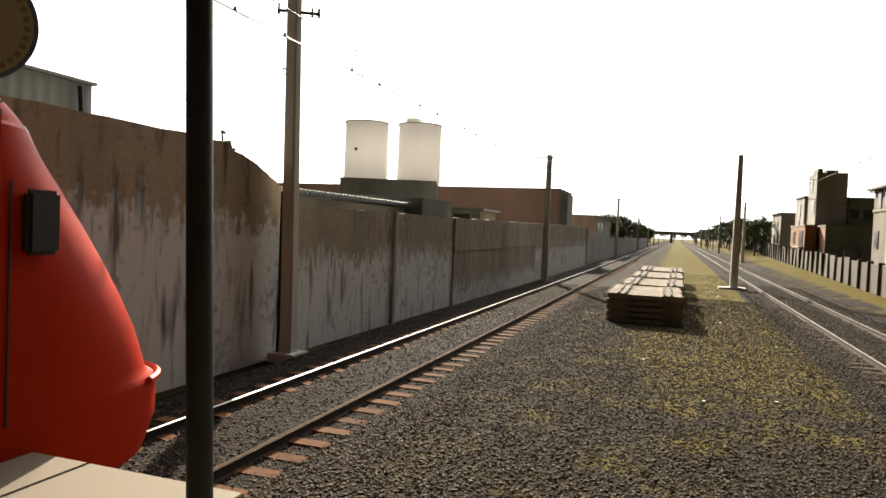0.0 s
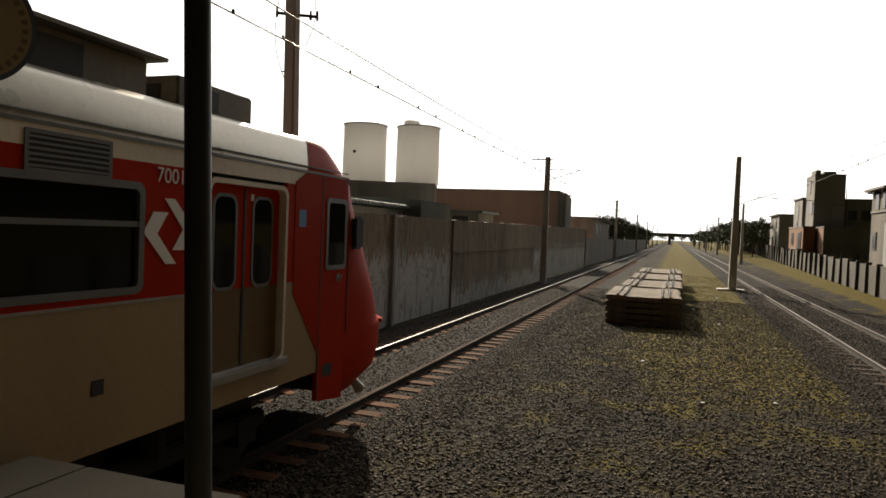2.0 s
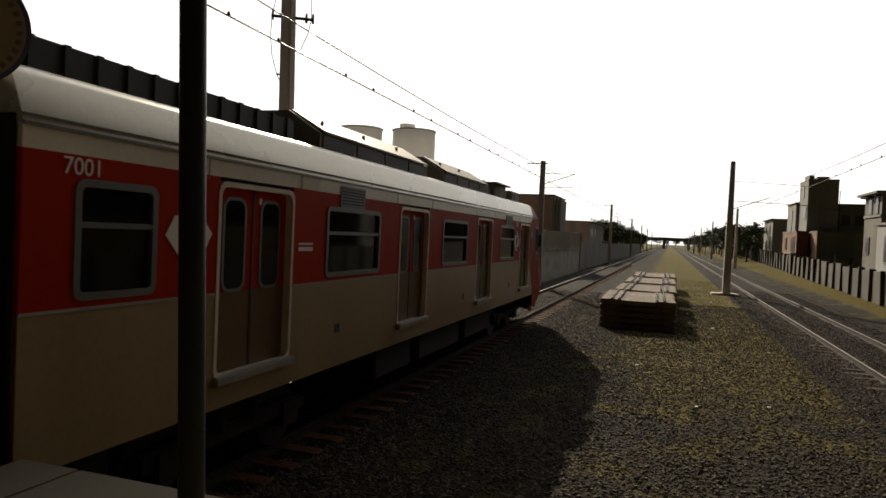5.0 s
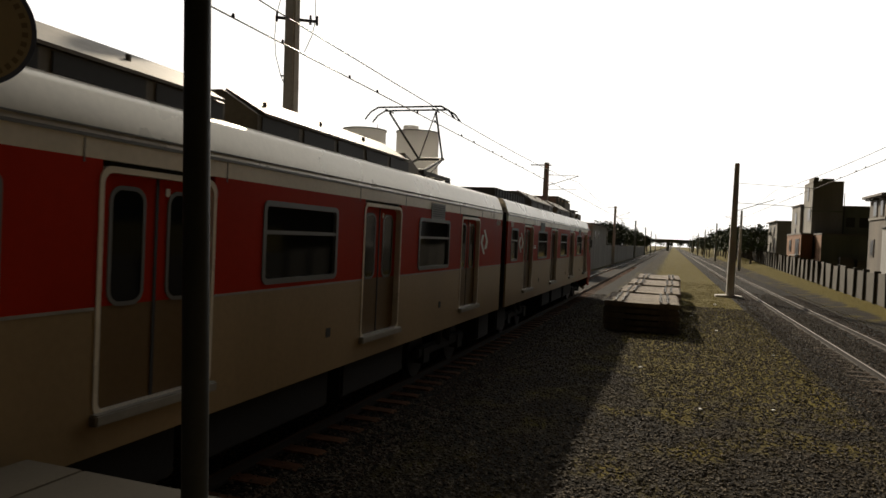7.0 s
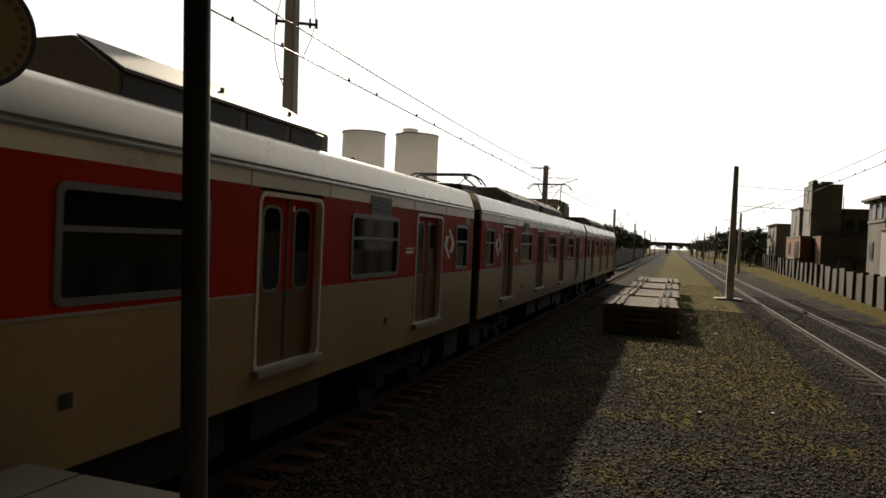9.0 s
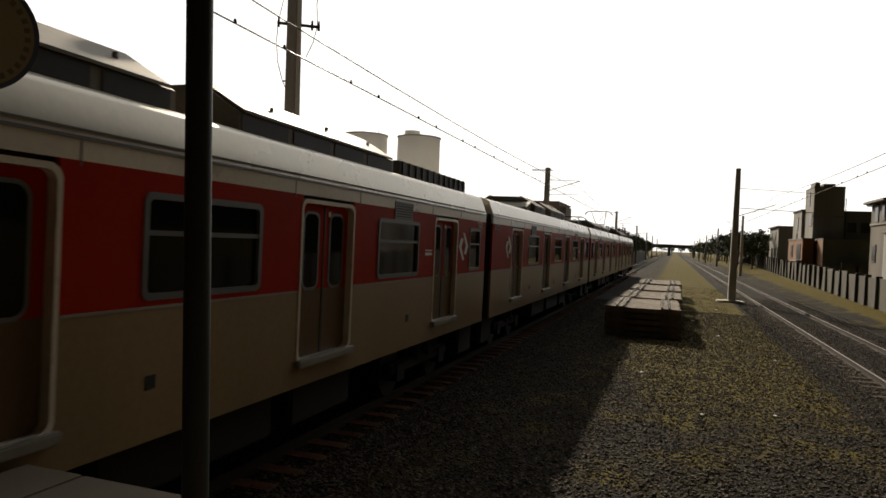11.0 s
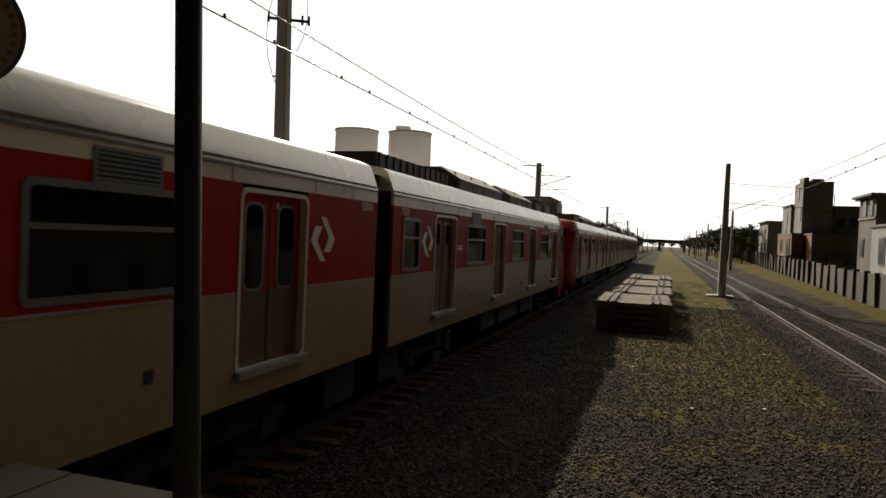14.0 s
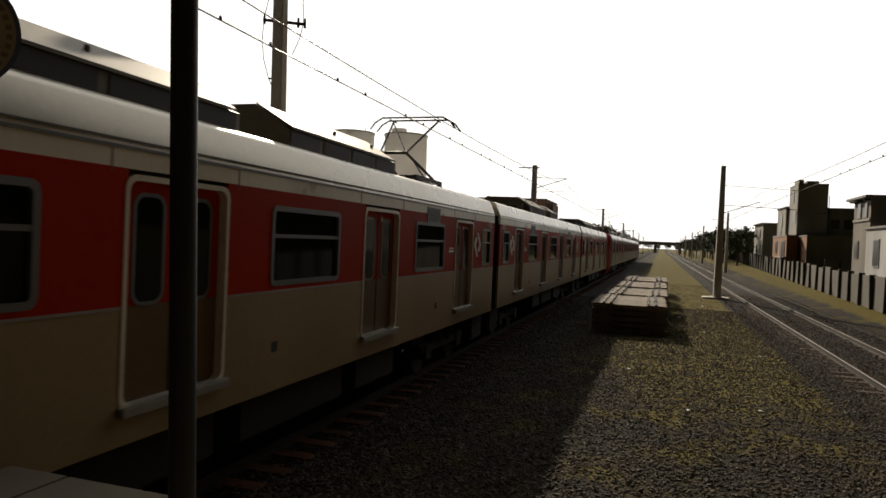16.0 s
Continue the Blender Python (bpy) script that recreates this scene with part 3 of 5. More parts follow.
def bands(car, y0, y1, side, holes):
    """Side panels of one flank between the doors: beige below, red window band, cream above."""
    xa, xb = sorted((side * HW, side * (HW - 0.05)))
    doors = [h for h in holes if h[2] < 1.5]
    panes = [h for h in holes if h[2] > 1.5]
    cuts = [y1] + [v for d in doors for v in (d[1], d[0])] + [y0]
    for hi, lo in zip(cuts[::2], cuts[1::2]):
        bm = bmesh.new()
        box(bm, xa, xb, lo, hi, 0.97, BAND_Z)
        part("lower_panel", bm, BEIGE, car, "grey-beige lower side panel")
        bm = bmesh.new()
        mine = [p for p in panes if lo < p[0] < hi]
        if mine:
            pierced(bm, xa, xb, lo, hi, BAND_Z, BAND_TOP, mine[0])
        else:
            box(bm, xa, xb, lo, hi, BAND_Z, BAND_TOP)
        part("red_band", bm, RED, car, "red window band panel")
    for d in doors:
        bm = bmesh.new()
        box(bm, xa, xb, d[0], d[1], 0.97, 1.20)
        part("threshold", bm, BEIGE, car)
    bm = bmesh.new()
    box(bm, xa, xb, y0, y1, BAND_TOP, GUTTER)
    part("cantrail", bm, CREAM, car, "cream strip under the gutter")
    bm = bmesh.new()
    xa, xb = sorted((side * (HW - 0.01), side * (HW + 0.012)))
    box(bm, xa, xb, y0, y1, GUTTER - 0.015, GUTTER + 0.012)
    box(bm, xa, xb, y0, y1, GUTTER + 0.055, GUTTER + 0.068)
    part("gutter", bm, FRAME, car)
    bm = bmesh.new()
    for a, b in zip((y1, *[d - 0.72 for d in DOORS]), [d + 0.72 for d in DOORS] + [y0]):
        lo, hi = min(a, b), max(a, b)
        if y1 < 2.5:
            hi = min(hi, 0.84)
        if hi - lo > 0.05 and hi <= y1:
            box(bm, min(side * HW, side * (HW + 0.006)), max(side * HW, side * (HW + 0.006)), lo, hi, BAND_Z - 0.012, BAND_Z + 0.012)
    part("waist_rail", bm, SILL, car, "thin pale waist moulding")


def train_car(lead, number, label):
    car = empty("train_car", label, "train car", "cars of the train")
    y1, y0 = (2.18, -17.06) if lead else (2.80, -17.02)
    windows = [(-2.37, 1.72), (-7.11, 1.72), (-11.85, 1.72)]
    end_window = (-16.19, 0.86)
    holes = [(d - 0.68, d + 0.68, 1.20, 3.22) for d in DOORS]
    holes += [(y - w / 2 + 0.03, y + w / 2 - 0.03, 2.24, 3.04) for y, w in windows + [end_window]]
    for side in (1, -1):
        bands(car, y0, y1, side, holes)
        for y, w in windows + [end_window]:
            train_window(car, y, 2.64, w, 0.92, side)
        for y in DOORS:
            train_door(car, y, side)
        turn = 0 if side > 0 else 180
        for y in (-2.25, -11.97):
            share("vent_backing", kept("vent_backing", lambda bm: box(bm, 0.001, 0.004, -0.36, 0.36, -0.13, 0.13), RUBBER), car, pose(side * HW, y, 3.24, 0, 0, turn))
            share("louvre", kept("louvre", louvre, FRAME), car, pose(side * HW, y, 3.24, 0, 0, turn), "grey slatted vent")
        marks = ((-1.20, 2.70), (-15.34, 2.70)) if lead else ((1.10, 2.70), (-15.34, 2.70))
        for y, z in marks:
            share("emblem", kept("emblem", emblem, WHITE), car, pose(side * HW, y, z, 0, 0, turn), "white emblem of two bent bands")
        for y, z in (((-1.20, 3.175), (-16.55, 3.18)) if lead else ((2.42, 3.18), (-16.55, 3.18))):
            key = "letters" + number
            if key not in MESH:
                MESH[key] = letters(number, 0.185)
            share("car_number", MESH[key], car, pose(side * (HW + 0.006), y, z) @ Matrix.Rotation(radians(90 * side), 4, "Z") @ Matrix.Rotation(radians(90), 4, "X"), "white car number")
        if lead:
            cab_side(car, side)
        for y in (-1.95, -6.4, -12.3):
            share("access_cover", kept("access_cover", lambda b: rounded(b, -0.004, 0.006, -0.06, 0.06, 1.42, 1.54, 0.003), UNIT_DARK), car, pose(side * HW, y, 0, 0, 0, turn), "small dark cover in the lower panel")
    bm = bmesh.new()
    line = ROOF_LINE + [(-x, z) for x, z in ROOF_LINE[-2::-1]]
    prism(bm, line + [(-1.3, 3.40), (1.3, 3.40)], "y", y0, 1.51 if lead else y1)
    part("roof", bm, ROOF, car, "silver-grey curved train roof", True)
    for side in (1, -1):
        turn = 0 if side > 0 else 180
        for y in [d + e for d in DOORS for e in (-0.86, 0.86) if d + e < (0.8 if lead else 2.6)]:
            share("seam", kept("seam", lambda b: box(b, -0.002, 0.004, -0.006, 0.006, 3.23, 3.42), FRAME), car, pose(side * HW, y, 0, 0, 0, turn), "thin panel seam")
        share("notice", kept("notice", lambda b: box(b, 0.001, 0.004, -0.17, 0.17, 2.60, 2.625), WHITE), car, pose(side * HW, -13.22, 0, 0, 0, turn), "small unreadable white notice")
        share("notice", kept("notice_low", lambda b: box(b, 0.001, 0.004, -0.17, 0.17, 2.525, 2.575), WHITE), car, pose(side * HW, -13.22, 0, 0, 0, turn), "small unreadable white notice")
    bm = bmesh.new()
    box(bm, -1.36, 1.36, y0 + 0.02, y1 - 0.05, 0.98, 1.22)
    part("underframe", bm, UNDER, car, "black sooty floor frame")
    for a, b in ((-3.3, -5.6), (-6.0, -8.6), (-9.0, -10.6)):
        bm = bmesh.new()
        rounded(bm, -1.25, 1.25, b, a, 0.42, 0.978, 0.04)
        part("equipment_case", bm, UNDER, car, "black case under the floor")
    for y in [y0] + ([] if lead else [y1]):
        s = 1 if y > 0 else -1
        bm = bmesh.new()
        box(bm, -1.36, 1.36, y - 0.03, y + 0.02, 0.98, 3.5)
        part("end_wall", bm, RUBBER, car)
        bm = bmesh.new()
        box(bm, -1.15, 1.15, min(y + s * 0.022, y + s * 0.34), max(y + s * 0.022, y + s * 0.34), 1.1, 3.75)
        part("gangway", bm, RUBBER, car, "black rubber gangway bellows")
        # box added under the car end to hide sunlit rail glints
        bm = bmesh.new()
        rounded(bm, -1.2, 1.2, min(y - s * 0.1, y - s * 1.1), max(y - s * 0.1, y - s * 1.1), 0.30, 0.978, 0.04)
        part("equipment_case", bm, UNDER, car, "black case under the floor")
    # inner dark lining keeps daylight from crossing the car
    bm = bmesh.new()
    box(bm, -1.28, 1.28, y0 + 0.06, y1 - 0.06, 1.23, 3.38)
    part("interior", bm, UNIT_DARK, car)
    for y in (-0.6, -14.0):
        bogie(car, y)
    return car


def build_train():
    lead = train_car(True, "7001", "leading train car with red sloping nose and red band")
    nose(lead, True)
    roof_box(lead, -1.08, 1.08, -0.75, 0.45, 0.30)
    roof_box(lead, -1.0, 1.0, -2.5, -1.05, 0.36, lid=0.12)
    roof_unit(lead, -7.0, -3.3, 0.58)
    cowl(lead, -3.28, -2.55, 0.42)
    roof_unit(lead, -12.3, -8.0, 0.58)
    roof_box(lead, -0.95, 0.95, -16.8, -12.8, 0.30, ribs=12, mat=UNIT_DARK)
    mid = train_car(False, "R001", "middle train car with a raised pantograph and red window band")
    roof_unit(mid, -7.6, -2.9, 0.55)
    cowl(mid, -2.88, -2.1, 0.42)
    roof_unit(mid, -12.6, -8.2, 0.55)
    pantograph(mid, 0.15, True)
    pantograph(mid, -15.0, False)
    tail = train_car(False, "R002", "middle train car with roof cooling units and red window band")
    roof_unit(tail, -6.1, -4.0, 0.58)
    cowl(tail, -3.98, -3.3, 0.42)
    roof_unit(tail, -10.8, -7.15, 0.60)
    roof_box(tail, -0.9, 0.85, -11.2, -10.85, 0.32)
    end = train_car(True, "7002", "end train car with red nose and dark pointed windscreen")
    nose(end)
    roof_box(end, -1.08, 1.08, -0.75, 0.45, 0.30)
    roof_box(end, -1.0, 1.0, -2.5, -1.05, 0.36, lid=0.12)
    roof_unit(end, -7.0, -3.3, 0.58)
    cowl(end, -3.28, -2.55, 0.42)
    roof_unit(end, -12.3, -8.0, 0.58)
    roof_box(end, -0.95, 0.95, -16.8, -12.8, 0.30, ribs=12, mat=UNIT_DARK)
    cars = [lead, mid, tail, end]
    # second unit: its raised pantograph stands on the third car
    last = train_car(False, "R003", "middle train car, raised pantograph beside the coupling, red band")
    roof_unit(last, -6.1, -2.2, 0.58)
    cowl(last, -2.18, -1.5, 0.42)
    roof_unit(last, -10.8, -7.15, 0.60)
    roof_box(last, -0.9, 0.85, -11.2, -10.85, 0.32)
    pantograph(last, -14.2, True)
    bm = bmesh.new()
    tube(bm, (0.5, -16.6, 3.88), (0.5, -16.6, 4.30), 0.22, 0.17, 14)
    part("roof_dome", bm, IRON, last, "dark roof dome")
    for src, num in ((lead, "7004"), (tail, "R004"), (last, ""), (end, "7003")):
        if src is last:
            cars.append(last)
            continue
        c = copy_thing(src, Matrix())
        if src is lead:
            for ch in [k for k in c.children_recursive if k.name.startswith("mirror_housing")]:
                bpy.data.objects.remove(ch)
        me = letters(num, 0.185)
        for ch in c.children:
            if ch.name.startswith("car_number"):
                ch.data = me
        cars.append(c)
    return cars


CARS = build_train()
GAP = 0.66
UNIT_STEP = 84.44
# places of the four cars' origins behind the first door, and the way they face
R_OFF = -(17.06 + GAP + 2.80)
OFFS = [(0.0, 0), (R_OFF, 0), (R_OFF - 17.02 - GAP - 17.02, 180), (R_OFF - 17.02 - GAP - 17.02 - 2.80 - GAP - 17.06, 180)]
# seconds and the first door's place along the track
RUN = [(0.0, 1.09), (0.5, 2.03), (1.0, 3.15), (1.5, 4.48), (2.0, 6.08), (2.5, 7.93), (3.0, 9.92), (3.5, 12.25), (4.2, 15.85), (5.0, 20.55), (6.0, 27.18),
       (7.0, 34.82), (8.0, 43.25), (8.5, 47.85), (9.0, 52.70), (10.0, 62.95), (10.8, 71.75), (11.5, 79.96), (12.0, 85.97), (12.5, 92.10),
       (13.0, 98.48), (13.5, 105.02), (14.0, 111.72), (15.0, 125.62), (15.5, 132.83), (16.0, 140.15)]


# platform
def platform():
    thing = empty("platform", "pale concrete station platform with tactile tiles and worn edge", "platform", kind="structure")
    bm = bmesh.new()
    box(bm, -3.98, 3.9, -60, 3.50, 0.0, 1.24)
    part("platform_body", bm, PLATFORM, thing)
    slab = kept("platform_slab", lambda b: rounded(b, 0.004, 1.196, -0.598, 0.598, 1.24, 1.30, 0.006), PLATFORM)
    edge = kept("platform_edge", lambda b: rounded(b, -0.10, 0.40, -0.598, 0.598, 1.235, 1.305, 0.012), PLATFORM)
    tile = kept("tactile_tile", tactile, TACTILE)
    for j in range(10):
        y = 3.5 - 0.6 - j * 1.2
        share("edge_slab", edge, thing, pose(-4.0, y, 0))
        for i in range(6):
            share("paving_slab", slab, thing, pose(-3.598 + i * 1.2 + (0.4 if i else 0.0), y, 0)) if i else None
        share("paving_slab", slab, thing, pose(-3.598, y, 0))
    for j in range(24):
        share("tactile_tile", tile, thing, pose(-3.05, 2.2 - j * 0.402, 1.3))
    return thing


def tactile(bm):
    box(bm, -0.2, 0.2, -0.2, 0.2, -0.02, 0.006)
    for i in range(8):
        for j in range(8):
            tube(bm, (-0.175 + i * 0.05, -0.175 + j * 0.05, 0.006), (-0.175 + i * 0.05, -0.175 + j * 0.05, 0.011), 0.013, 0.009, seg=6)


platform()


def near_post():
    bm = bmesh.new()
    tube(bm, (-1.69, 2.2, 1.30), (-1.835, 2.23, 4.50), 0.051, seg=24)
    post = tagged(part("platform_post", bm, STEEL, smooth=True), "round grey galvanised steel post on the platform", "post")
    bm = bmesh.new()
    rounded(bm, -1.80, -1.58, 2.09, 2.31, 1.30, 1.318, 0.004)
    part("base_plate", bm, STEEL, post)


near_post()


def round_sign():
    d = Vector((-0.7862, 0.5778, 0.2192)).normalized()
    c = EYE + d * 2.55
    thing = empty("round_sign", "round cream platform sign with a dark blue rim", "sign")
    turn = Matrix.Translation(c) @ d.to_track_quat("Z", "Y").to_matrix().to_4x4() @ pose(0, 0, 0, 0, 18, 0)
    bm = bmesh.new()
    bmesh.ops.create_cone(bm, cap_ends=True, segments=64, radius1=0.172, radius2=0.172, depth=0.05)
    part("rim", bm, plain("blue_rim", (0.03, 0.05, 0.11), 0.5), thing, "dark blue rim", at=turn)
    bm = bmesh.new()
    bmesh.ops.create_cone(bm, cap_ends=True, segments=64, radius1=0.156, radius2=0.156, depth=0.056)
    part("face", bm, material("sign_face", (0.22, 0.185, 0.12), 0.6, spread=0.15, grain=10, stain=3, bump=0), thing, "cream sign face", at=turn)
    bm = bmesh.new()
    for k in range(30):
        a = radians(12 * k)
        b2 = bmesh.new()
        box(b2, 0.128, 0.145, -0.009, 0.006, -0.0292, -0.0285)
        bmesh.ops.rotate(b2, verts=b2.verts[:], cent=(0, 0, 0), matrix=Matrix.Rotation(a, 3, "Z"))
        join(bm, b2)
    part("lettering_bar", bm, plain("sign_lettering", (0.10, 0.08, 0.05), 0.6), thing, "small dark lettering round the edge", at=turn)
    bm = bmesh.new()
    tube(bm, (c.x - 0.19, c.y + 0.08, 1.30), (c.x - 0.19, c.y + 0.08, 4.2), 0.03, seg=14)
    tube(bm, c + Vector((0.0, 0.03, 0.0)), c + Vector((-0.19, 0.08, 0.0)), 0.015, seg=8)
    part("hanger", bm, STEEL, thing)


round_sign()


def canopy():
    """Unseen roof and house over and behind the eye, added to block sky light."""
    thing = empty("platform_canopy", "unseen grey roof on posts, added to block sky light", "canopy", kind="structure")
    bm = bmesh.new()
    prism(bm, [(-4.2, 4.62), (0.0, 4.40), (10.9, 5.15), (10.9, 5.28), (0.0, 4.56), (-4.2, 4.75)], "y", -90, 3.4)
    part("canopy_roof", bm, UNIT, thing)
    for i in range(8):
        bm = bmesh.new()
        tube(bm, (1.8, 2.2 - (i + 1) * 9.0, 1.30), (1.8, 2.2 - (i + 1) * 9.0, 4.45), 0.09, seg=14)
        part("canopy_post", bm, STEEL, thing)
    house_ = empty("station_house", "plain unseen block on the platform, added to block sky light", "station", kind="structure")
    bm = bmesh.new()
    box(bm, -2.4, 2.4, -40, -14, 1.30, 4.28)
    part("house_wall", bm, BEIGE, house_)
    # unseen walls: east added to darken the near train, south to close the place
    bm = bmesh.new()
    box(bm, 11.0, 11.3, -95, 12.8, -0.2, 8.0)
    tagged(part("wall_east", bm, DOOR_BEIGE), "plain unseen brown wall beyond the second track, added to block sky light", "wall", kind="structure")
    bm = bmesh.new()
    box(bm, -12, 11.3, -95.3, -95, -0.2, 8.0)
    tagged(part("wall_south", bm, DOOR_BEIGE), "plain unseen brown wall, added to close the place", "wall", kind="structure")


canopy()


# lineside walls and poles
def wall_material(name="stained_wall", level=2.2):
    """Old concrete wall: brown weathered upper half, flaking whitewash below, dark runs."""
    m = material(name, (0.42, 0.34, 0.235), 0.92, spread=0.3, grain=14, stain=0.7, bump=0.35, streak=True)
    n, l = m.node_tree.nodes, m.node_tree.links
    b = n["Principled BSDF"]
    src = b.inputs["Base Color"].links[0].from_socket
    geo, sep = n.new("ShaderNodeNewGeometry"), n.new("ShaderNodeSeparateXYZ")
    l.new(geo.outputs["Position"], sep.inputs[0])
    patch, run, flake = (n.new("ShaderNodeTexNoise") for _ in range(3))
    mp = n.new("ShaderNodeMapping")
    mp.inputs["Scale"].default_value = (1, 1, 0.14)
    l.new(geo.outputs["Position"], mp.inputs[0])
    patch.inputs["Scale"].default_value, patch.inputs["Detail"].default_value = 0.8, 7
    run.inputs["Scale"].default_value, run.inputs["Detail"].default_value = 3.6, 7
    flake.inputs["Scale"].default_value, flake.inputs["Detail"].default_value = 5.0, 8
    l.new(geo.outputs["Position"], patch.inputs["Vector"])
    l.new(geo.outputs["Position"], flake.inputs["Vector"])
    l.new(mp.outputs[0], run.inputs["Vector"])

    def node(op, a, c):
        k = n.new("ShaderNodeMath")
        k.operation = op
        for i, v in enumerate((a, c)):
            if isinstance(v, (int, float)):
                k.inputs[i].default_value = v
            else:
                l.new(v, k.inputs[i])
        return k.outputs[0]
    h = node("MULTIPLY", node("SUBTRACT", level, sep.outputs[2]), 0.75)
    k = node("ADD", node("MULTIPLY", node("SUBTRACT", patch.outputs[0], 0.5), 1.2), h)
    k = node("ADD", k, node("MULTIPLY", node("SUBTRACT", flake.outputs[0], 0.5), 1.1))
    k = node("ADD", k, node("MULTIPLY", node("SUBTRACT", run.outputs[0], 0.5), 2.2))
    cover = n.new("ShaderNodeMapRange")
    cover.inputs["From Min"].default_value, cover.inputs["From Max"].default_value = 0.02, 0.34
    l.new(k, cover.inputs[0])
    white = n.new("ShaderNodeMix")
    white.data_type = "RGBA"
    white.inputs["B"].default_value = (0.70, 0.69, 0.66, 1)
    l.new(cover.outputs[0], white.inputs["Factor"])
    l.new(src, white.inputs["A"])
    dark = n.new("ShaderNodeMapRange")
    dark.inputs["From Min"].default_value, dark.inputs["From Max"].default_value = 0.54, 0.70
    l.new(run.outputs[0], dark.inputs[0])
    soot = n.new("ShaderNodeMix")
    soot.data_type = "RGBA"
    soot.inputs["B"].default_value = (0.055, 0.05, 0.042, 1)
    blot = n.new("ShaderNodeMapRange")
    blot.inputs["From Min"].default_value, blot.inputs["From Max"].default_value = 0.56, 0.74
    l.new(node("ADD", node("MULTIPLY", patch.outputs[0], 0.55), node("MULTIPLY", flake.outputs[0], 0.5)), blot.inputs[0])
    l.new(node("MULTIPLY", node("MAXIMUM", dark.outputs[0], blot.outputs[0]), 0.85), soot.inputs["Factor"])
    l.new(white.outputs["Result"], soot.inputs["A"])
    l.new(soot.outputs["Result"], b.inputs["Base Color"])
    return m


WALL = wall_material()
TALL_WALL = wall_material("tall_stained_wall", 3.35)
BROWN_WALL = wall_material("brown_render", 0.55)
GREY_WALL = material("grey_block_wall", (0.46, 0.455, 0.44), 0.92, spread=0.3, grain=10, stain=0.6, bump=0.3, streak=True)
BLOCK_WALL = material("unplastered_block_wall", (0.30, 0.285, 0.255), 0.92, spread=0.35, grain=10, stain=0.6, bump=0.3, streak=True)
DARK_WALL = material("dark_mossy_render", (0.23, 0.245, 0.205), 0.92, spread=0.35, grain=10, stain=0.5, bump=0.3, streak=True)
PALE_WALL = material("pale_render", (0.20, 0.175, 0.145), 0.9, spread=0.35, grain=10, stain=0.7, bump=0.2, streak=True)
ORANGE_WALL = material("orange_render", (0.26, 0.125, 0.06), 0.9, spread=0.25, grain=10, stain=0.8, bump=0.2, streak=True)
# warehouse red is lightened: distance haze is put into the colour
BRICK_RED = material("hazed_red_cladding", (0.60, 0.40, 0.34), 0.85, spread=0.15, grain=8, stain=0.4, bump=0.1, streak=True)
TANK = material("white_tank", (0.85, 0.84, 0.82), 0.7, spread=0.08, grain=8, stain=0.5, bump=0.05, streak=True)
# translucency added to brighten the tanks' backlit sides, standing in for haze glare
tn, tl = TANK.node_tree.nodes, TANK.node_tree.links
thin, blend = tn.new("ShaderNodeBsdfTranslucent"), tn.new("ShaderNodeMixShader")
thin.inputs["Color"].default_value = (0.95, 0.94, 0.92, 1)
blend.inputs["Fac"].default_value = 0.55
tl.new(tn["Principled BSDF"].outputs[0], blend.inputs[1])
tl.new(thin.outputs[0], blend.inputs[2])
tl.new(blend.outputs[0], tn["Material Output"].inputs[0])
SHEET = material("grey_corrugated_sheet", (0.27, 0.30, 0.31), 0.6, 0.2, 0.15, 10, 0.6, 0.1, streak=True)
TILE = material("roof_sheet", (0.22, 0.20, 0.18), 0.85, spread=0.3, grain=10, stain=1)
VOID = plain("dark_opening", (0.02, 0.02, 0.022), 0.3)
FENCE = material("fence_concrete", (0.088, 0.079, 0.064), 0.92, spread=0.3, grain=12, stain=1.4, bump=0.3, random_piece=0.22, streak=True)


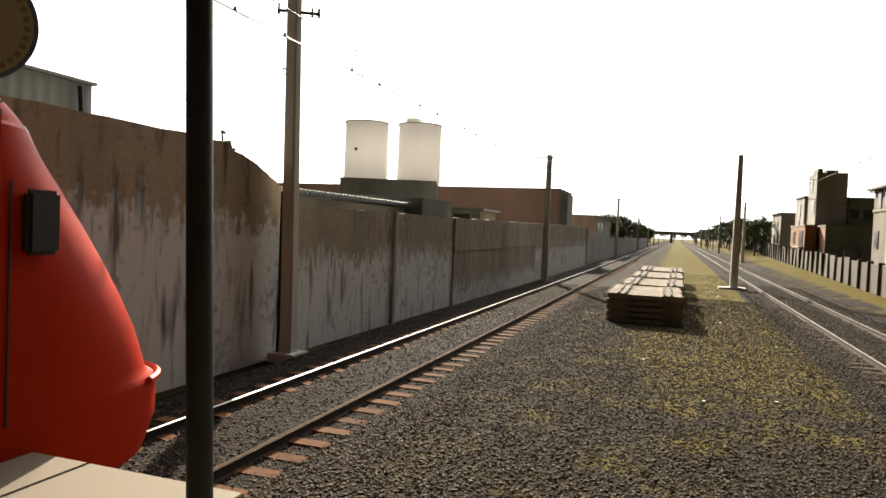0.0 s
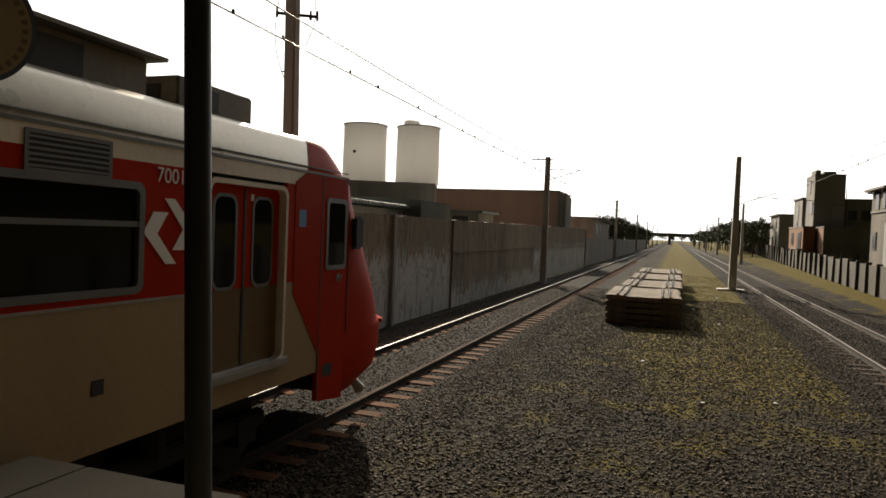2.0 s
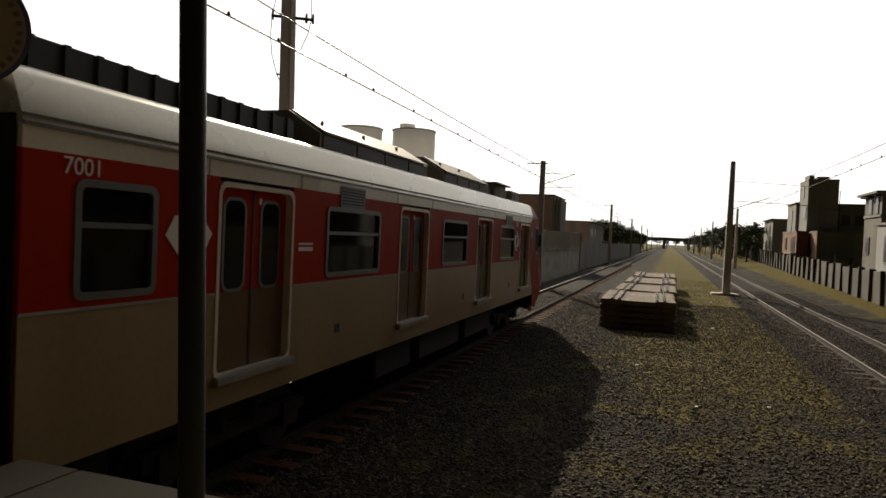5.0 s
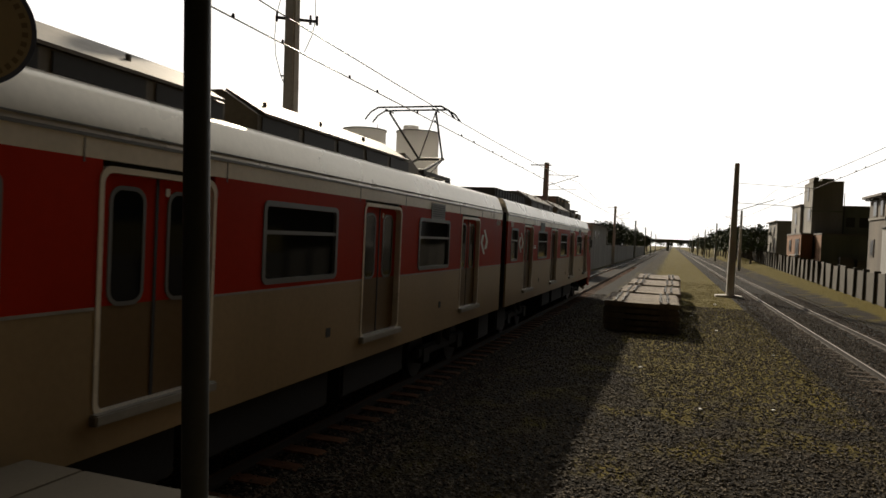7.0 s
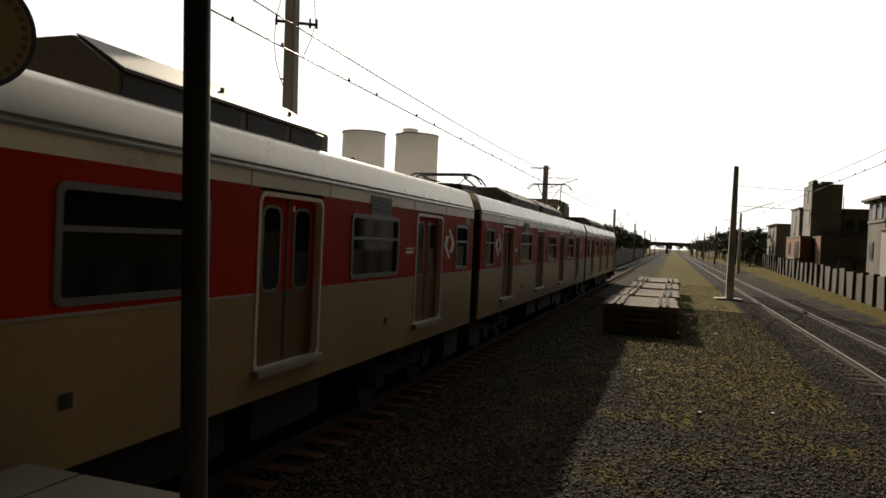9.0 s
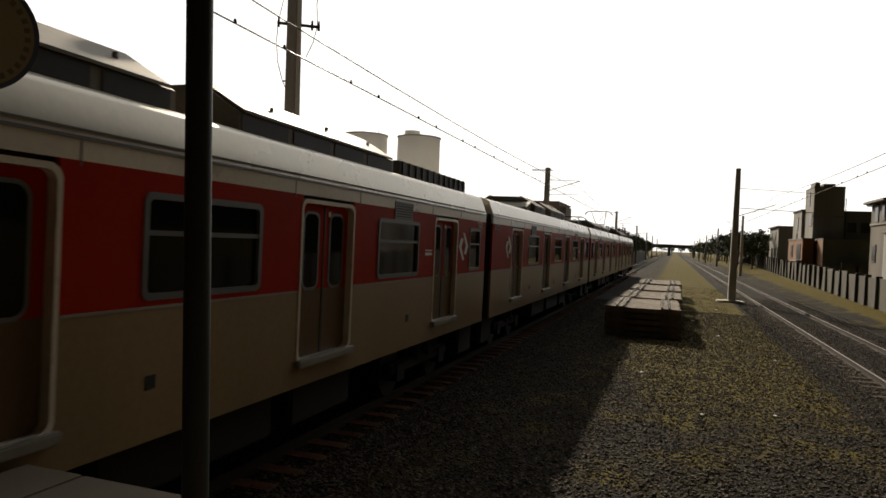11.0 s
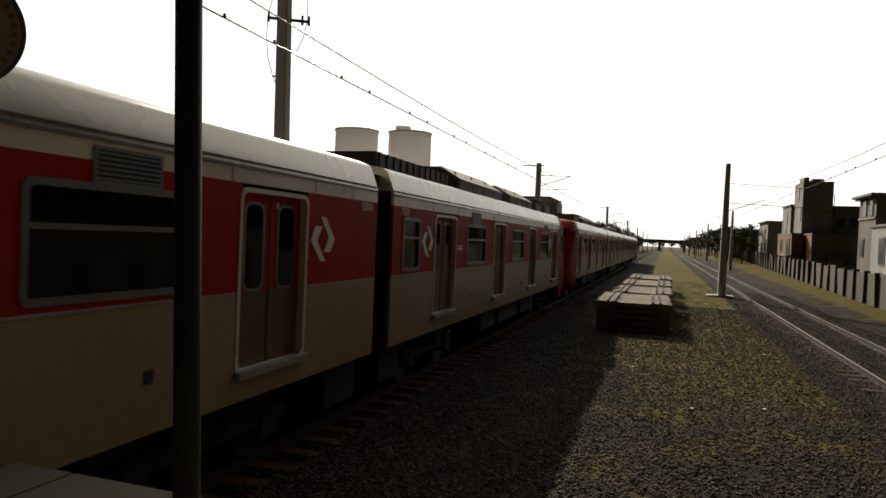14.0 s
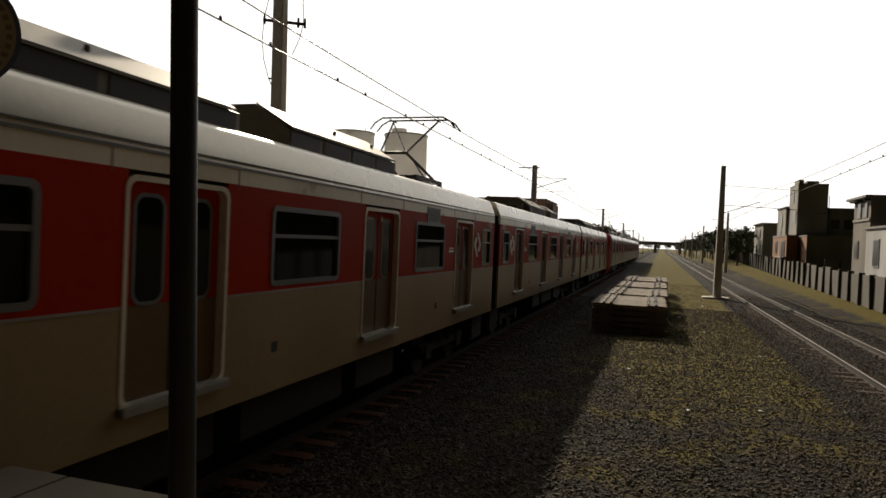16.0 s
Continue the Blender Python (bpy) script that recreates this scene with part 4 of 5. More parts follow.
def west_wall():
    at = Matrix.Translation(EYE) @ Matrix.Diagonal((1.165, 1.165, 1.165, 1)) @ Matrix.Translation(-EYE)
    thing = empty("wall_west", "old stained concrete boundary wall with flaking whitewash", "wall", kind="structure", at=at)
    bm = bmesh.new()
    rnd = random.Random(4)
    top = [(-60.0, 4.40)]
    y = -20.0
    while y < 11.0:
        top.append((y, 4.41 + rnd.uniform(-0.02, 0.02)))
        y += 0.55
    top += [(11.02, 4.46), (11.10, 4.30), (11.22, 4.26), (11.40, 4.24), (11.60, 4.18)]
    y = 11.8
    while y < 12.9:
        top.append((y, 4.14 - (y - 11.8) * 0.42 + rnd.uniform(-0.015, 0.015)))
        y += 0.12
    prism(bm, [(-60.0, -0.3), *top, (12.95, -0.3)], "x", -8.38, -8.12)
    part("tall_panel", bm, TALL_WALL, thing)
    for y0, y1, h0, h1, mat, x in ((12.95, 19.2, 3.36, 3.35, WALL, -8.10), (19.24, 25.0, 3.36, 3.38, WALL, -8.12), (25.02, 41.0, 3.38, 3.50, BROWN_WALL, -8.06), (41.02, 66.2, 3.50, 3.66, WALL, -8.10)):
        bm = bmesh.new()
        pts = [(y0, -0.3)]
        k = int((y1 - y0) / 0.5)
        pts += [(y0 + (y1 - y0) * i / k, h0 + (h1 - h0) * i / k + rnd.uniform(-0.012, 0.012)) for i in range(k + 1)]
        prism(bm, pts + [(y1, -0.3)], "x", x - 0.25, x)
        part("wall_panel", bm, mat, thing)
        if y0 > 24:
            bm = bmesh.new()
            box(bm, x - 0.02, x + 0.035, y0 + 0.1, y1 - 0.1, 2.10, 2.17)
            part("ledge", bm, mat, thing)
    for y, w in ((19.2, 0.16), (66.3, 0.25)):
        bm = bmesh.new()
        rounded(bm, -8.3, -8.02, y - w, y + w * 0.4, -0.2, 3.42 + (0.2 if y > 60 else 0), 0.02)
        part("wall_pier", bm, GREY_WALL, thing)
    # broken rods and rubble on the stepped corner
    bm = bmesh.new()
    tube(bm, (-8.25, 10.95, 4.42), (-8.25, 10.92, 4.62), 0.02, seg=6)
    tube(bm, (-8.25, 10.92, 4.62), (-8.25, 11.02, 4.60), 0.03, seg=6)
    tube(bm, (-8.25, 11.2, 4.24), (-8.25, 11.32, 4.33), 0.03, seg=6)
    part("broken_rod", bm, IRON, thing)
    bm = bmesh.new()
    prism(bm, [(77.4, -0.6), (77.4, 2.8), (92, 2.7), (140, 2.6), (260, 2.5), (260, -0.6)], "x", -9.9, -9.6)
    tagged(part("wall_northwest", bm, GREY_WALL), "long grey lineside wall beyond the warehouse", "wall", kind="structure")


west_wall()


def concrete_pole(x, y, h, base, top, lean=(0, 0), plinth=True, label="tall tapered concrete catenary pole beside the track"):
    thing = empty("catenary_pole", label, "pole", "catenary poles", at=pose(x, y, 0))
    bm = bmesh.new()
    a = [bm.verts.new((sx * base / 2, sy * base / 2, -0.2)) for sx, sy in ((-1, -1), (1, -1), (1, 1), (-1, 1))]
    b = [bm.verts.new((sx * top / 2 + lean[0], sy * top / 2 + lean[1], h)) for sx, sy in ((-1, -1), (1, -1), (1, 1), (-1, 1))]
    bm.faces.new(a[::-1]), bm.faces.new(b)
    for i in range(4):
        bm.faces.new((a[i], a[(i + 1) % 4], b[(i + 1) % 4], b[i]))
    bmesh.ops.bevel(bm, geom=bm.edges[:], offset=0.03, segments=2, affect="EDGES")
    part("pole_shaft", bm, CONCRETE, thing)
    if plinth:
        bm = bmesh.new()
        rounded(bm, -base * 1.1, base * 1.1, -base * 1.1, base * 1.1, -0.1, 0.12, 0.02)
        part("plinth", bm, CONCRETE, thing)
    return thing


def arm(thing, x, y, z, to, drop=0.7):
    """A cantilever towards the track."""
    bm = bmesh.new()
    tube(bm, (0, 0, z), (to, 0, z - 0.05), 0.016, seg=6)
    tube(bm, (0, 0, z - drop), (to, 0, z - 0.05), 0.022, seg=6)
    tube(bm, (0, 0, z - drop - 0.2), (to * 0.95, 0, z - drop - 0.15), 0.014, seg=6)
    part("cantilever", bm, IRON, thing)
    bm = bmesh.new()
    for d in (0.12, 0.24, 0.36):
        k = math.copysign(d, to)
        tube(bm, (k, -0.0, z - 0.002), (k + 0.04 * (1 if to > 0 else -1), 0, z - 0.003), 0.06, 0.03, seg=8)
    part("insulator", bm, CONCRETE, thing)


def poles():
    p = concrete_pole(-7.90, 12.98, 9.0, 0.30, 0.235, (0.0, -0.27), label="tall concrete pole with cross arm beside the stained wall")
    p.matrix_basis = Matrix.Translation(EYE) @ Matrix.Diagonal((1.14, 1.14, 1.14, 1)) @ Matrix.Translation(-EYE) @ p.matrix_basis
    across = Matrix.Rotation(radians(31), 4, "Z")

    def along(u, d, z):
        return across @ Vector((u, d, z))
    for u0, u1, z in ((-0.47, 0.42, 7.42), (-0.32, -0.08, 6.20)):
        bm = bmesh.new()
        tube(bm, along(u0, -0.17, z), along(u1, -0.17, z), 0.034 if z > 7 else 0.018, seg=8)
        part("cross_arm", bm, IRON, p)
    for u in (-0.44, 0.26, 0.40):
        bm = bmesh.new()
        tube(bm, along(u, -0.17, 7.34), along(u, -0.17, 7.54), 0.03, 0.022, 8)
        part("insulator", bm, IRON, p)
    for pts in (((-0.30, 8.3), (-0.36, 7.9), (-0.45, 7.45), (-0.47, 7.0), (-0.43, 6.6), (-0.32, 6.22), (-0.20, 5.95), (-0.15, 5.7)),
                ((0.40, 8.4), (0.34, 7.9), (0.37, 7.45), (0.30, 7.1), (0.16, 6.75))):
        bm = bmesh.new()
        for (ua, za), (ub, zb) in zip(pts, pts[1:]):
            tube(bm, along(ua, -0.17, za), along(ub, -0.17, zb), 0.009, seg=5)
        part("loop_cable", bm, WIRE, p)
    bm = bmesh.new()
    tube(bm, (-0.17, -0.17, 3.6), (-0.17, -0.17, -0.1), 0.035, seg=8)
    part("conduit", bm, IRON, p)
    for x, y, h in ((-7.62, 42.0, 7.75), (-7.62, 95.0, 8.0), (-7.7, 150.0, 8.0), (-7.7, 205, 8.0), (-7.7, 260, 8.0), (-7.7, 330, 8)):
        p = concrete_pole(x, y, h, 0.40, 0.28, plinth=False, label="concrete catenary pole beside the boundary wall")
        arm(p, x, y, h - 0.75, 2.0)
        bm = bmesh.new()
        rounded(bm, -1.0, 0.3, -0.04, 0.04, h - 0.18, h - 0.12, 0.01)
        part("cross_arm", bm, IRON, p)
    p = concrete_pole(3.43, 45.0, 8.15, 0.45, 0.27, (0.03, 0), label="tapered concrete pole on a base slab in the grass strip")
    bm = bmesh.new()
    rounded(bm, -0.85, 0.7, -0.5, 0.5, -0.05, 0.10, 0.03)
    part("base_slab", bm, CONCRETE, p)
    bm = bmesh.new()
    tube(bm, (0.1, 0, 6.95), (4.3, 0.5, 6.75), 0.014, seg=5)
    tube(bm, (0.1, 0, 5.75), (4.3, 0.4, 5.60), 0.018, seg=5)
    tube(bm, (0.1, 0, 5.25), (2.2, 0.0, 6.0), 0.022, seg=6)
    part("registration_arm", bm, IRON, p)
    for x, y, h in ((8.3, 97.0, 8.0), (8.3, 150.0, 8.0), (8.4, 205.0, 8), (8.4, 260, 8), (8.4, 330, 8)):
        p = concrete_pole(x, y, h, 0.40, 0.26, plinth=False, label="concrete catenary pole beside the grassy verge")
        arm(p, x, y, h - 0.8, -2.0)


poles()


def wires():
    spans = [-60, -8, 42, 95, 150, 205, 260, 330]
    spans_r = [-60, -5, 45, 97, 150, 205, 260, 330]
    for cx, ys in ((TRACKS[0], spans), (TRACKS[1], spans_r)):
        for z, sag, r, what in ((5.68, 0.0, 0.012, "thin copper contact wire over the track"), (6.33, 0.50, 0.011, "sagging messenger wire over the track")):
            bm = bmesh.new()
            for a, b in zip(ys, ys[1:]):
                k = 12
                pts = [(cx, a + (b - a) * i / k, z - sag * 4 * (i / k) * (1 - i / k) + (0.21 if sag else 0)) for i in range(k + 1)]
                for p, q in zip(pts, pts[1:]):
                    tube(bm, p, q, r, seg=5)
            w = tagged(part("overhead_wire", bm, WIRE), what, "overhead wire", "overhead wires")
        clamp = kept("wire_clamp", lambda b: tube(b, (0, 0, 0), (0, 0, 0.055), 0.026, 0.016, seg=6), IRON)
        for i in range(120):
            share("wire_clamp", clamp, w, pose(cx, -6 + (i // 2) * 3.4 + 1.2 * (i % 2), 5.68))


wires()


# sleepers
def sleeper_mesh(bm, long=2.8):
    h = long / 2
    out = [(-h, -0.12), (-h, 0.040), (-h + 0.05, 0.056), (-0.70, 0.060), (-0.5, 0.018 if long > 2.6 else 0.03), (0.5, 0.018 if long > 2.6 else 0.03), (0.70, 0.060), (h - 0.05, 0.056), (h, 0.040), (h, -0.12)]
    a = [bm.verts.new((x, -0.115, z)) for x, z in out]
    b = [bm.verts.new((x, 0.115, z)) for x, z in out]
    bm.faces.new(a), bm.faces.new(b[::-1])
    for i in range(len(out)):
        j = (i + 1) % len(out)
        bm.faces.new((a[i], b[i], b[j], a[j]))


def track_sleepers():
    west = kept("track_sleeper", sleeper_mesh, SLEEPER)
    east = kept("grey_track_sleeper", sleeper_mesh, GREY_SLEEPER)
    rnd = random.Random(9)
    for bed, cx, me, low in zip(beds, TRACKS, (west, east), (0.0, 0.012)):
        for i in range(150):
            share("sleeper", me, bed, pose(cx + rnd.uniform(-0.02, 0.02), 2.0 + i * 0.6 + rnd.uniform(-0.02, 0.02), rnd.uniform(-0.012, 0.006) - 0.03 - low, 0, 0, rnd.uniform(-0.6, 0.6)))


def stack_sleeper(bm):
    sleeper_mesh(bm, 2.46)
    for s in (-1, 1):
        for d in (0.62, 0.86):
            box(bm, s * d - 0.03, s * d + 0.03, -0.10, 0.10, 0.05, 0.085)


def stacks():
    me = kept("stack_sleeper", stack_sleeper, OLD_SLEEPER)
    clip = kept("stack_clip", lambda bm: rounded(bm, -0.035, 0.035, -0.12, 0.12, 0.086, 0.11, 0.008), IRON)
    rnd = random.Random(2)
    for n, (y, rows, x) in enumerate(((24.15, 16, -0.92), (29.6, 16, -0.86), (35.6, 18, -0.80), (42.5, 20, -0.72))):
        thing = empty("sleeper_stack", "stack of weathered concrete sleepers lying on the gravel", "sleeper stack", "sleeper stacks", at=pose(x, y, 0, 0, 0, rnd.uniform(-1, 1)))
        for layer in range(5):
            for i in range(rows):
                m = pose(rnd.uniform(-0.03, 0.03), i * 0.285 + rnd.uniform(-0.008, 0.008), 0.12 + layer * 0.205, 0, 0, rnd.uniform(-0.5, 0.5))
                ob = share("sleeper", me, thing, m)
                if layer == 4:
                    for d in (-0.86, -0.62, 0.62, 0.86):
                        share("rail_clip", clip, ob, pose(d, rnd.uniform(-0.012, 0.012), 0), "dark rail fastening")
        bm = bmesh.new()
        for layer in range(5):
            for s in (-0.74, 0.74):
                box(bm, s - 0.05, s + 0.05, -0.1, rows * 0.285 - 0.2, 0.16 + layer * 0.205 + 0.005, 0.16 + layer * 0.205 + 0.034) if layer < 4 else None
        part("batten", bm, TILE, thing, "thin wooden batten between layers")


stacks()


# east side: fence and houses
def fence_line(y):
    return 10.75 + 0.022 * (y - 43), 0.25 + 0.0122 * (y - 43)


def fence():
    rnd = random.Random(6)
    bm = bmesh.new()
    rows = []
    for i in range(56):
        y = 14 + i * 3.0
        x, z = fence_line(y)
        z = max(z, 0.0)
        rows.append([bm.verts.new(p) for p in ((7.9, y, 0.0), (9.0, y, z * 0.35 + rnd.uniform(0.0, 0.03)), (x - 0.4, y, z * 0.92 + rnd.uniform(0.0, 0.04)), (x + 0.8, y, z + 0.02), (x + 3.0, y, -0.05))])
    for a, b in zip(rows, rows[1:]):
        for i in range(4):
            bm.faces.new((a[i], a[i + 1], b[i + 1], b[i]))
    tagged(part("verge_bank", bm, GROUND, smooth=True), "low grassy bank rising to the fence", "bank", kind="structure")
    thing = empty("fence", "weathered concrete panel fence on a grassy bank", "fence", kind="structure")
    me = kept("fence_panel", lambda bm: rounded(bm, -0.05, 0.05, -1.19, 1.19, -0.5, 1.74, 0.012), FENCE)
    post = kept("fence_post", lambda bm: rounded(bm, -0.26, 0.06, -0.10, 0.10, -0.5, 1.80, 0.02), FENCE)
    for i in range(54):
        y = 17 + i * 2.5
        x, z = fence_line(y)
        share("fence_panel", me, thing, Matrix.Translation((x, y, z)) @ pose(0, 0, 0, 0, rnd.uniform(-2, 2), -1.3) @ Matrix.Diagonal((1, 1, 1 + rnd.uniform(-0.05, 0.04), 1)))
        share("fence_post", post, thing, Matrix.Translation((x + 0.03, y - 1.25, z)) @ pose(0, 0, 0, 0, rnd.uniform(-2, 2), 0))


def house(label, x0, x1, y0, y1, h, mat, south=(), west=(), roof=None, over=0.15, parapet=0.0, tank=False):
    """Walls as one shell, a roof slab, and windows let into the faces towards the railway."""
    thing = empty("house", label, "house", "houses by the railway")
    bm = bmesh.new()
    box(bm, x0, x1, y0, y1, -0.2, h)
    part("house_wall", bm, mat, thing)
    bm = bmesh.new()
    rounded(bm, x0 - over, x1 + over, y0 - over, y1 + over, h, h + 0.16, 0.02)
    if parapet:
        box(bm, x0, x1, y0, y0 + 0.15, h + 0.16, h + parapet)
        box(bm, x0, x0 + 0.15, y0, y1, h + 0.16, h + parapet)
    part("roof", bm, roof or TILE, thing)
    side = -1 if (x0 + x1) > 0 else 1
    xf = x0 if side < 0 else x1
    for face, items in (("s", south), ("w", west)):
        for a, z, w, t in items:
            fr, pn = bmesh.new(), bmesh.new()
            if face == "s":
                box(fr, a - w / 2 - 0.07, a + w / 2 + 0.07, y0 - 0.05, y0 + 0.02, z - t / 2 - 0.07, z + t / 2 + 0.07)
                box(pn, a - w / 2, a + w / 2, y0 - 0.06, y0 - 0.045, z - t / 2, z + t / 2)
            else:
                box(fr, min(xf, xf + side * 0.05), max(xf, xf + side * 0.05), a - w / 2 - 0.07, a + w / 2 + 0.07, z - t / 2 - 0.07, z + t / 2 + 0.07)
                box(pn, min(xf + side * 0.045, xf + side * 0.06), max(xf + side * 0.045, xf + side * 0.06), a - w / 2, a + w / 2, z - t / 2, z + t / 2)
            win = part("window", fr, mat, thing)
            part("pane", pn, VOID, win, "dark window opening")
    if tank:
        bm = bmesh.new()
        tube(bm, (x0 + 1.2, y0 + 1.2, h + 0.16), (x0 + 1.2, y0 + 1.2, h + 1.0), 0.55, 0.62, 18)
        part("roof_tank", bm, BLUE, thing)
    return thing


def extra(thing, name, mat, boxes, label=""):
    bm = bmesh.new()
    for b in boxes:
        box(bm, *b)
    return part(name, bm, mat, thing, label)


def east_houses():
    h = house("pale stained house with an overhanging roof and open upper loggia", 12.2, 18.5, 47.9, 51.7, 6.6, PALE_WALL, west=((48.8, 5.9, 0.5, 0.9), (50.3, 5.9, 0.7, 0.9), (50.6, 3.4, 0.7, 1.0)), over=0.42)
    extra(h, "string_course", BLOCK_WALL, [(12.13, 12.2, 47.9, 51.7, 5.2, 5.34)])
    for y in (48.1, 49.8, 51.5):
        extra(h, "bracket", IRON, [(11.85, 12.2, y - 0.03, y + 0.03, 6.46, 6.55)])
    h = house("low white-rendered annex behind the concrete fence", 11.9, 18.5, 43.2, 47.4, 4.6, GREY_WALL, west=((45.2, 3.2, 1.0, 1.5),), over=0.1)
    h = house("narrow grey block stair tower with two roof turrets", 13.58, 16.43, 80, 84.9, 10.25, BLOCK_WALL, west=((82.4, 9.2, 0.7, 1.3), (81.3, 6.9, 1.5, 1.2), (83.4, 3.6, 0.9, 1.6)), over=0.03)
    extra(h, "turret", BLOCK_WALL, [(13.62, 14.1, 80.02, 82.6, 10.4, 10.8)])
    extra(h, "turret", DARK_WALL, [(14.4, 15.5, 80.02, 81.6, 10.4, 10.68)])
    extra(h, "pipe", IRON, [(16.5, 16.56, 79.9, 79.96, 4.0, 9.2)])
    extra(h, "string_course", DARK_WALL, [(13.5, 16.5, 79.93, 79.995, 7.2, 7.34)])
    h = house("long dark mossy house block with a flat roof", 16.46, 21.5, 80.1, 90, 7.75, DARK_WALL, over=0.08)
    for x in (17.2, 18.4, 19.6):
        extra(h, "window", VOID, [(x - 0.4, x + 0.4, 80.06, 80.1, 5.7, 6.7)])
    h = house("low dark mossy house with a brick-orange side wall", 13.75, 18.2, 75.0, 79.8, 4.72, DARK_WALL, over=0.05)
    extra(h, "brick_side", ORANGE_WALL, [(13.70, 13.75, 75.02, 79.7, 0.0, 4.70)], "worn orange brick side wall")
    extra(h, "rubble", TILE, [(15.2, 16.3, 73.9, 74.8, 0.0, 2.6), (16.6, 18.2, 73.7, 74.6, 0.0, 2.35)])
    h = house("low orange rendered annex with dark doorways", 12.42, 13.5, 78.2, 87.2, 4.75, ORANGE_WALL, west=((80.2, 3.3, 2.2, 2.0), (84.6, 3.6, 1.2, 1.2)), over=0.05)
    extra(h, "awning", SHEET, [(11.9, 12.42, 78.2, 81.5, 2.55, 2.62)])
    house("grey unplastered house with a single dark window", 13.3, 16.0, 85.0, 90.6, 8.1, BLOCK_WALL, west=((87.6, 6.7, 1.0, 1.3), (87.8, 5.2, 0.8, 0.8)), over=0.12)
    house("grey rendered house with a flat overhanging sheet roof", 13.49, 15.6, 104, 113, 6.95, BLOCK_WALL, west=((106.5, 5.7, 0.9, 1.2), (110.5, 5.7, 0.9, 1.2), (106.5, 3.4, 0.9, 1.2), (110.0, 3.4, 0.9, 1.2)), over=0.3)
    house("dark low house beyond the fence", 13.6, 22.0, 125, 138, 5.4, DARK_WALL, south=((16, 3.6, 1.2, 1.0),), over=0.2)
    house("pale low house with a flat roof in the distance", 12.3, 18.0, 142, 156, 6.6, PALE_WALL, south=((14.2, 4.8, 1.2, 1.0), (16.4, 4.8, 1.2, 1)), over=0.3)
    house("grey flat-roofed house in the distance", 15, 26.0, 185, 200, 7.0, GREY_WALL, south=((19, 5, 1.2, 1.2), (22, 5, 1.2, 1.2)), over=0.3)


def west_buildings():
    shed = empty("metal_shed", "grey corrugated metal shed behind the boundary wall", "shed")
    bm = bmesh.new()
    pts, y = [], -14.0
    while y < 11.4:
        pts += [(y, 0.0), (y + 0.10, 0.010), (y + 0.15, 0.010), (y + 0.25, 0.0)]
        y += 0.30
    prism(bm, [(-12.0 + d, a) for a, d in pts] + [(-20, 11.45), (-20, -14)], "z", 0, 5.68)
    part("sheet_wall", bm, SHEET, shed)
    bm = bmesh.new()
    prism(bm, [(-11.9, 5.69), (-11.9, 5.75), (-16, 6.6), (-20.1, 5.75), (-20.1, 5.69)], "y", -14.1, 11.5)
    part("roof", bm, SHEET, shed)
    bm = bmesh.new()
    tube(bm, (-11.9, 11.25, 3.5), (-11.9, 11.05, 5.6), 0.05, seg=8)
    part("downpipe", bm, IRON, shed)
    low = empty("low_shed", "low shed with a fluted sheet roof behind the wall", "shed")
    bm = bmesh.new()
    box(bm, -16.5, -10.6, 17.2, 26.0, 0, 3.72)
    part("shed_wall", bm, GREY_WALL, low)
    flute = kept("roof_flute", lambda b: tube(b, (-10.35, 0, 3.86), (-16.8, 0, 4.25), 0.075, seg=8), SHEET)
    for i in range(36):
        share("roof_flute", flute, low, pose(0, 17.0 + i * 0.262, 0))
    bm = bmesh.new()
    prism(bm, [(-16, 0.0), (-9.9, 0.0), (-9.9, 4.17), (-14, 4.3)], "y", 26.2, 30.0)
    tagged(part("dark_lean_to", bm, DARK_WALL), "dark lean-to roof beside the tanks", "lean-to")
    base = empty("tank_house", "grey concrete tank house carrying two water tanks", "building", at=pose(-19.3, 44.2, 0, 0, 0, 21))
    extra(base, "house_wall", GREY_WALL, [(-3.42, 3.32, 0, 3.7, -0.1, 6.2)])
    # pale strip at the corner paints the narrow sunlit east face
    extra(base, "corner_pier", CONCRETE, [(3.325, 3.5, -0.06, 0.25, 0, 6.1)], "pale strip standing in for the sunlit east face")
    extra(base, "coping", TILE, [(-3.46, 3.36, -0.04, 3.74, 6.2, 6.25)])
    for u, hole in ((-1.79, True), (2.06, False)):
        m = pose(-19.3, 44.2, 0, 0, 0, 21) @ pose(u, 1.75, 6.25)
        t = empty("water_tank", "tall white cylindrical water tank standing on the tank house", "water tank", "water tanks", at=m)
        bm = bmesh.new()
        bmesh.ops.create_cone(bm, cap_ends=True, segments=40, radius1=1.58, radius2=1.54, depth=4.05, matrix=Matrix.Translation((0, 0, 2.025)))
        part("tank_shell", bm, TANK, t, smooth=True)
        bm = bmesh.new()
        tube(bm, (0, 0, 4.05), (0, 0, 4.13), 1.60, 1.60, 40)
        part("rim", bm, GREY_WALL, t)
        bm = bmesh.new()
        tube(bm, (0, 0, 4.13), (0, 0, 4.22), 1.5, 0.9, 32)
        part("tank_lid", bm, TANK, t)
        bm = bmesh.new()
        if hole:
            tube(bm, (-0.62, -1.50, 2.05), (-0.62, -1.40, 2.05), 0.11, seg=12)
            tube(bm, (0.9, 0, 4.13), (0.9, 0, 4.6), 0.02, seg=6)
        else:
            tube(bm, (-0.5, -0.9, 4.13), (-0.5, -0.9, 4.42), 0.55, seg=16)
        part("outlet" if hole else "hatch", bm, IRON if hole else TANK, t)
    red = empty("warehouse", "long red warehouse lightened as by haze, with a pale pillared corner", "warehouse")
    bm = bmesh.new()
    box(bm, -44, -10.75, 65, 73, -0.1, 7.1)
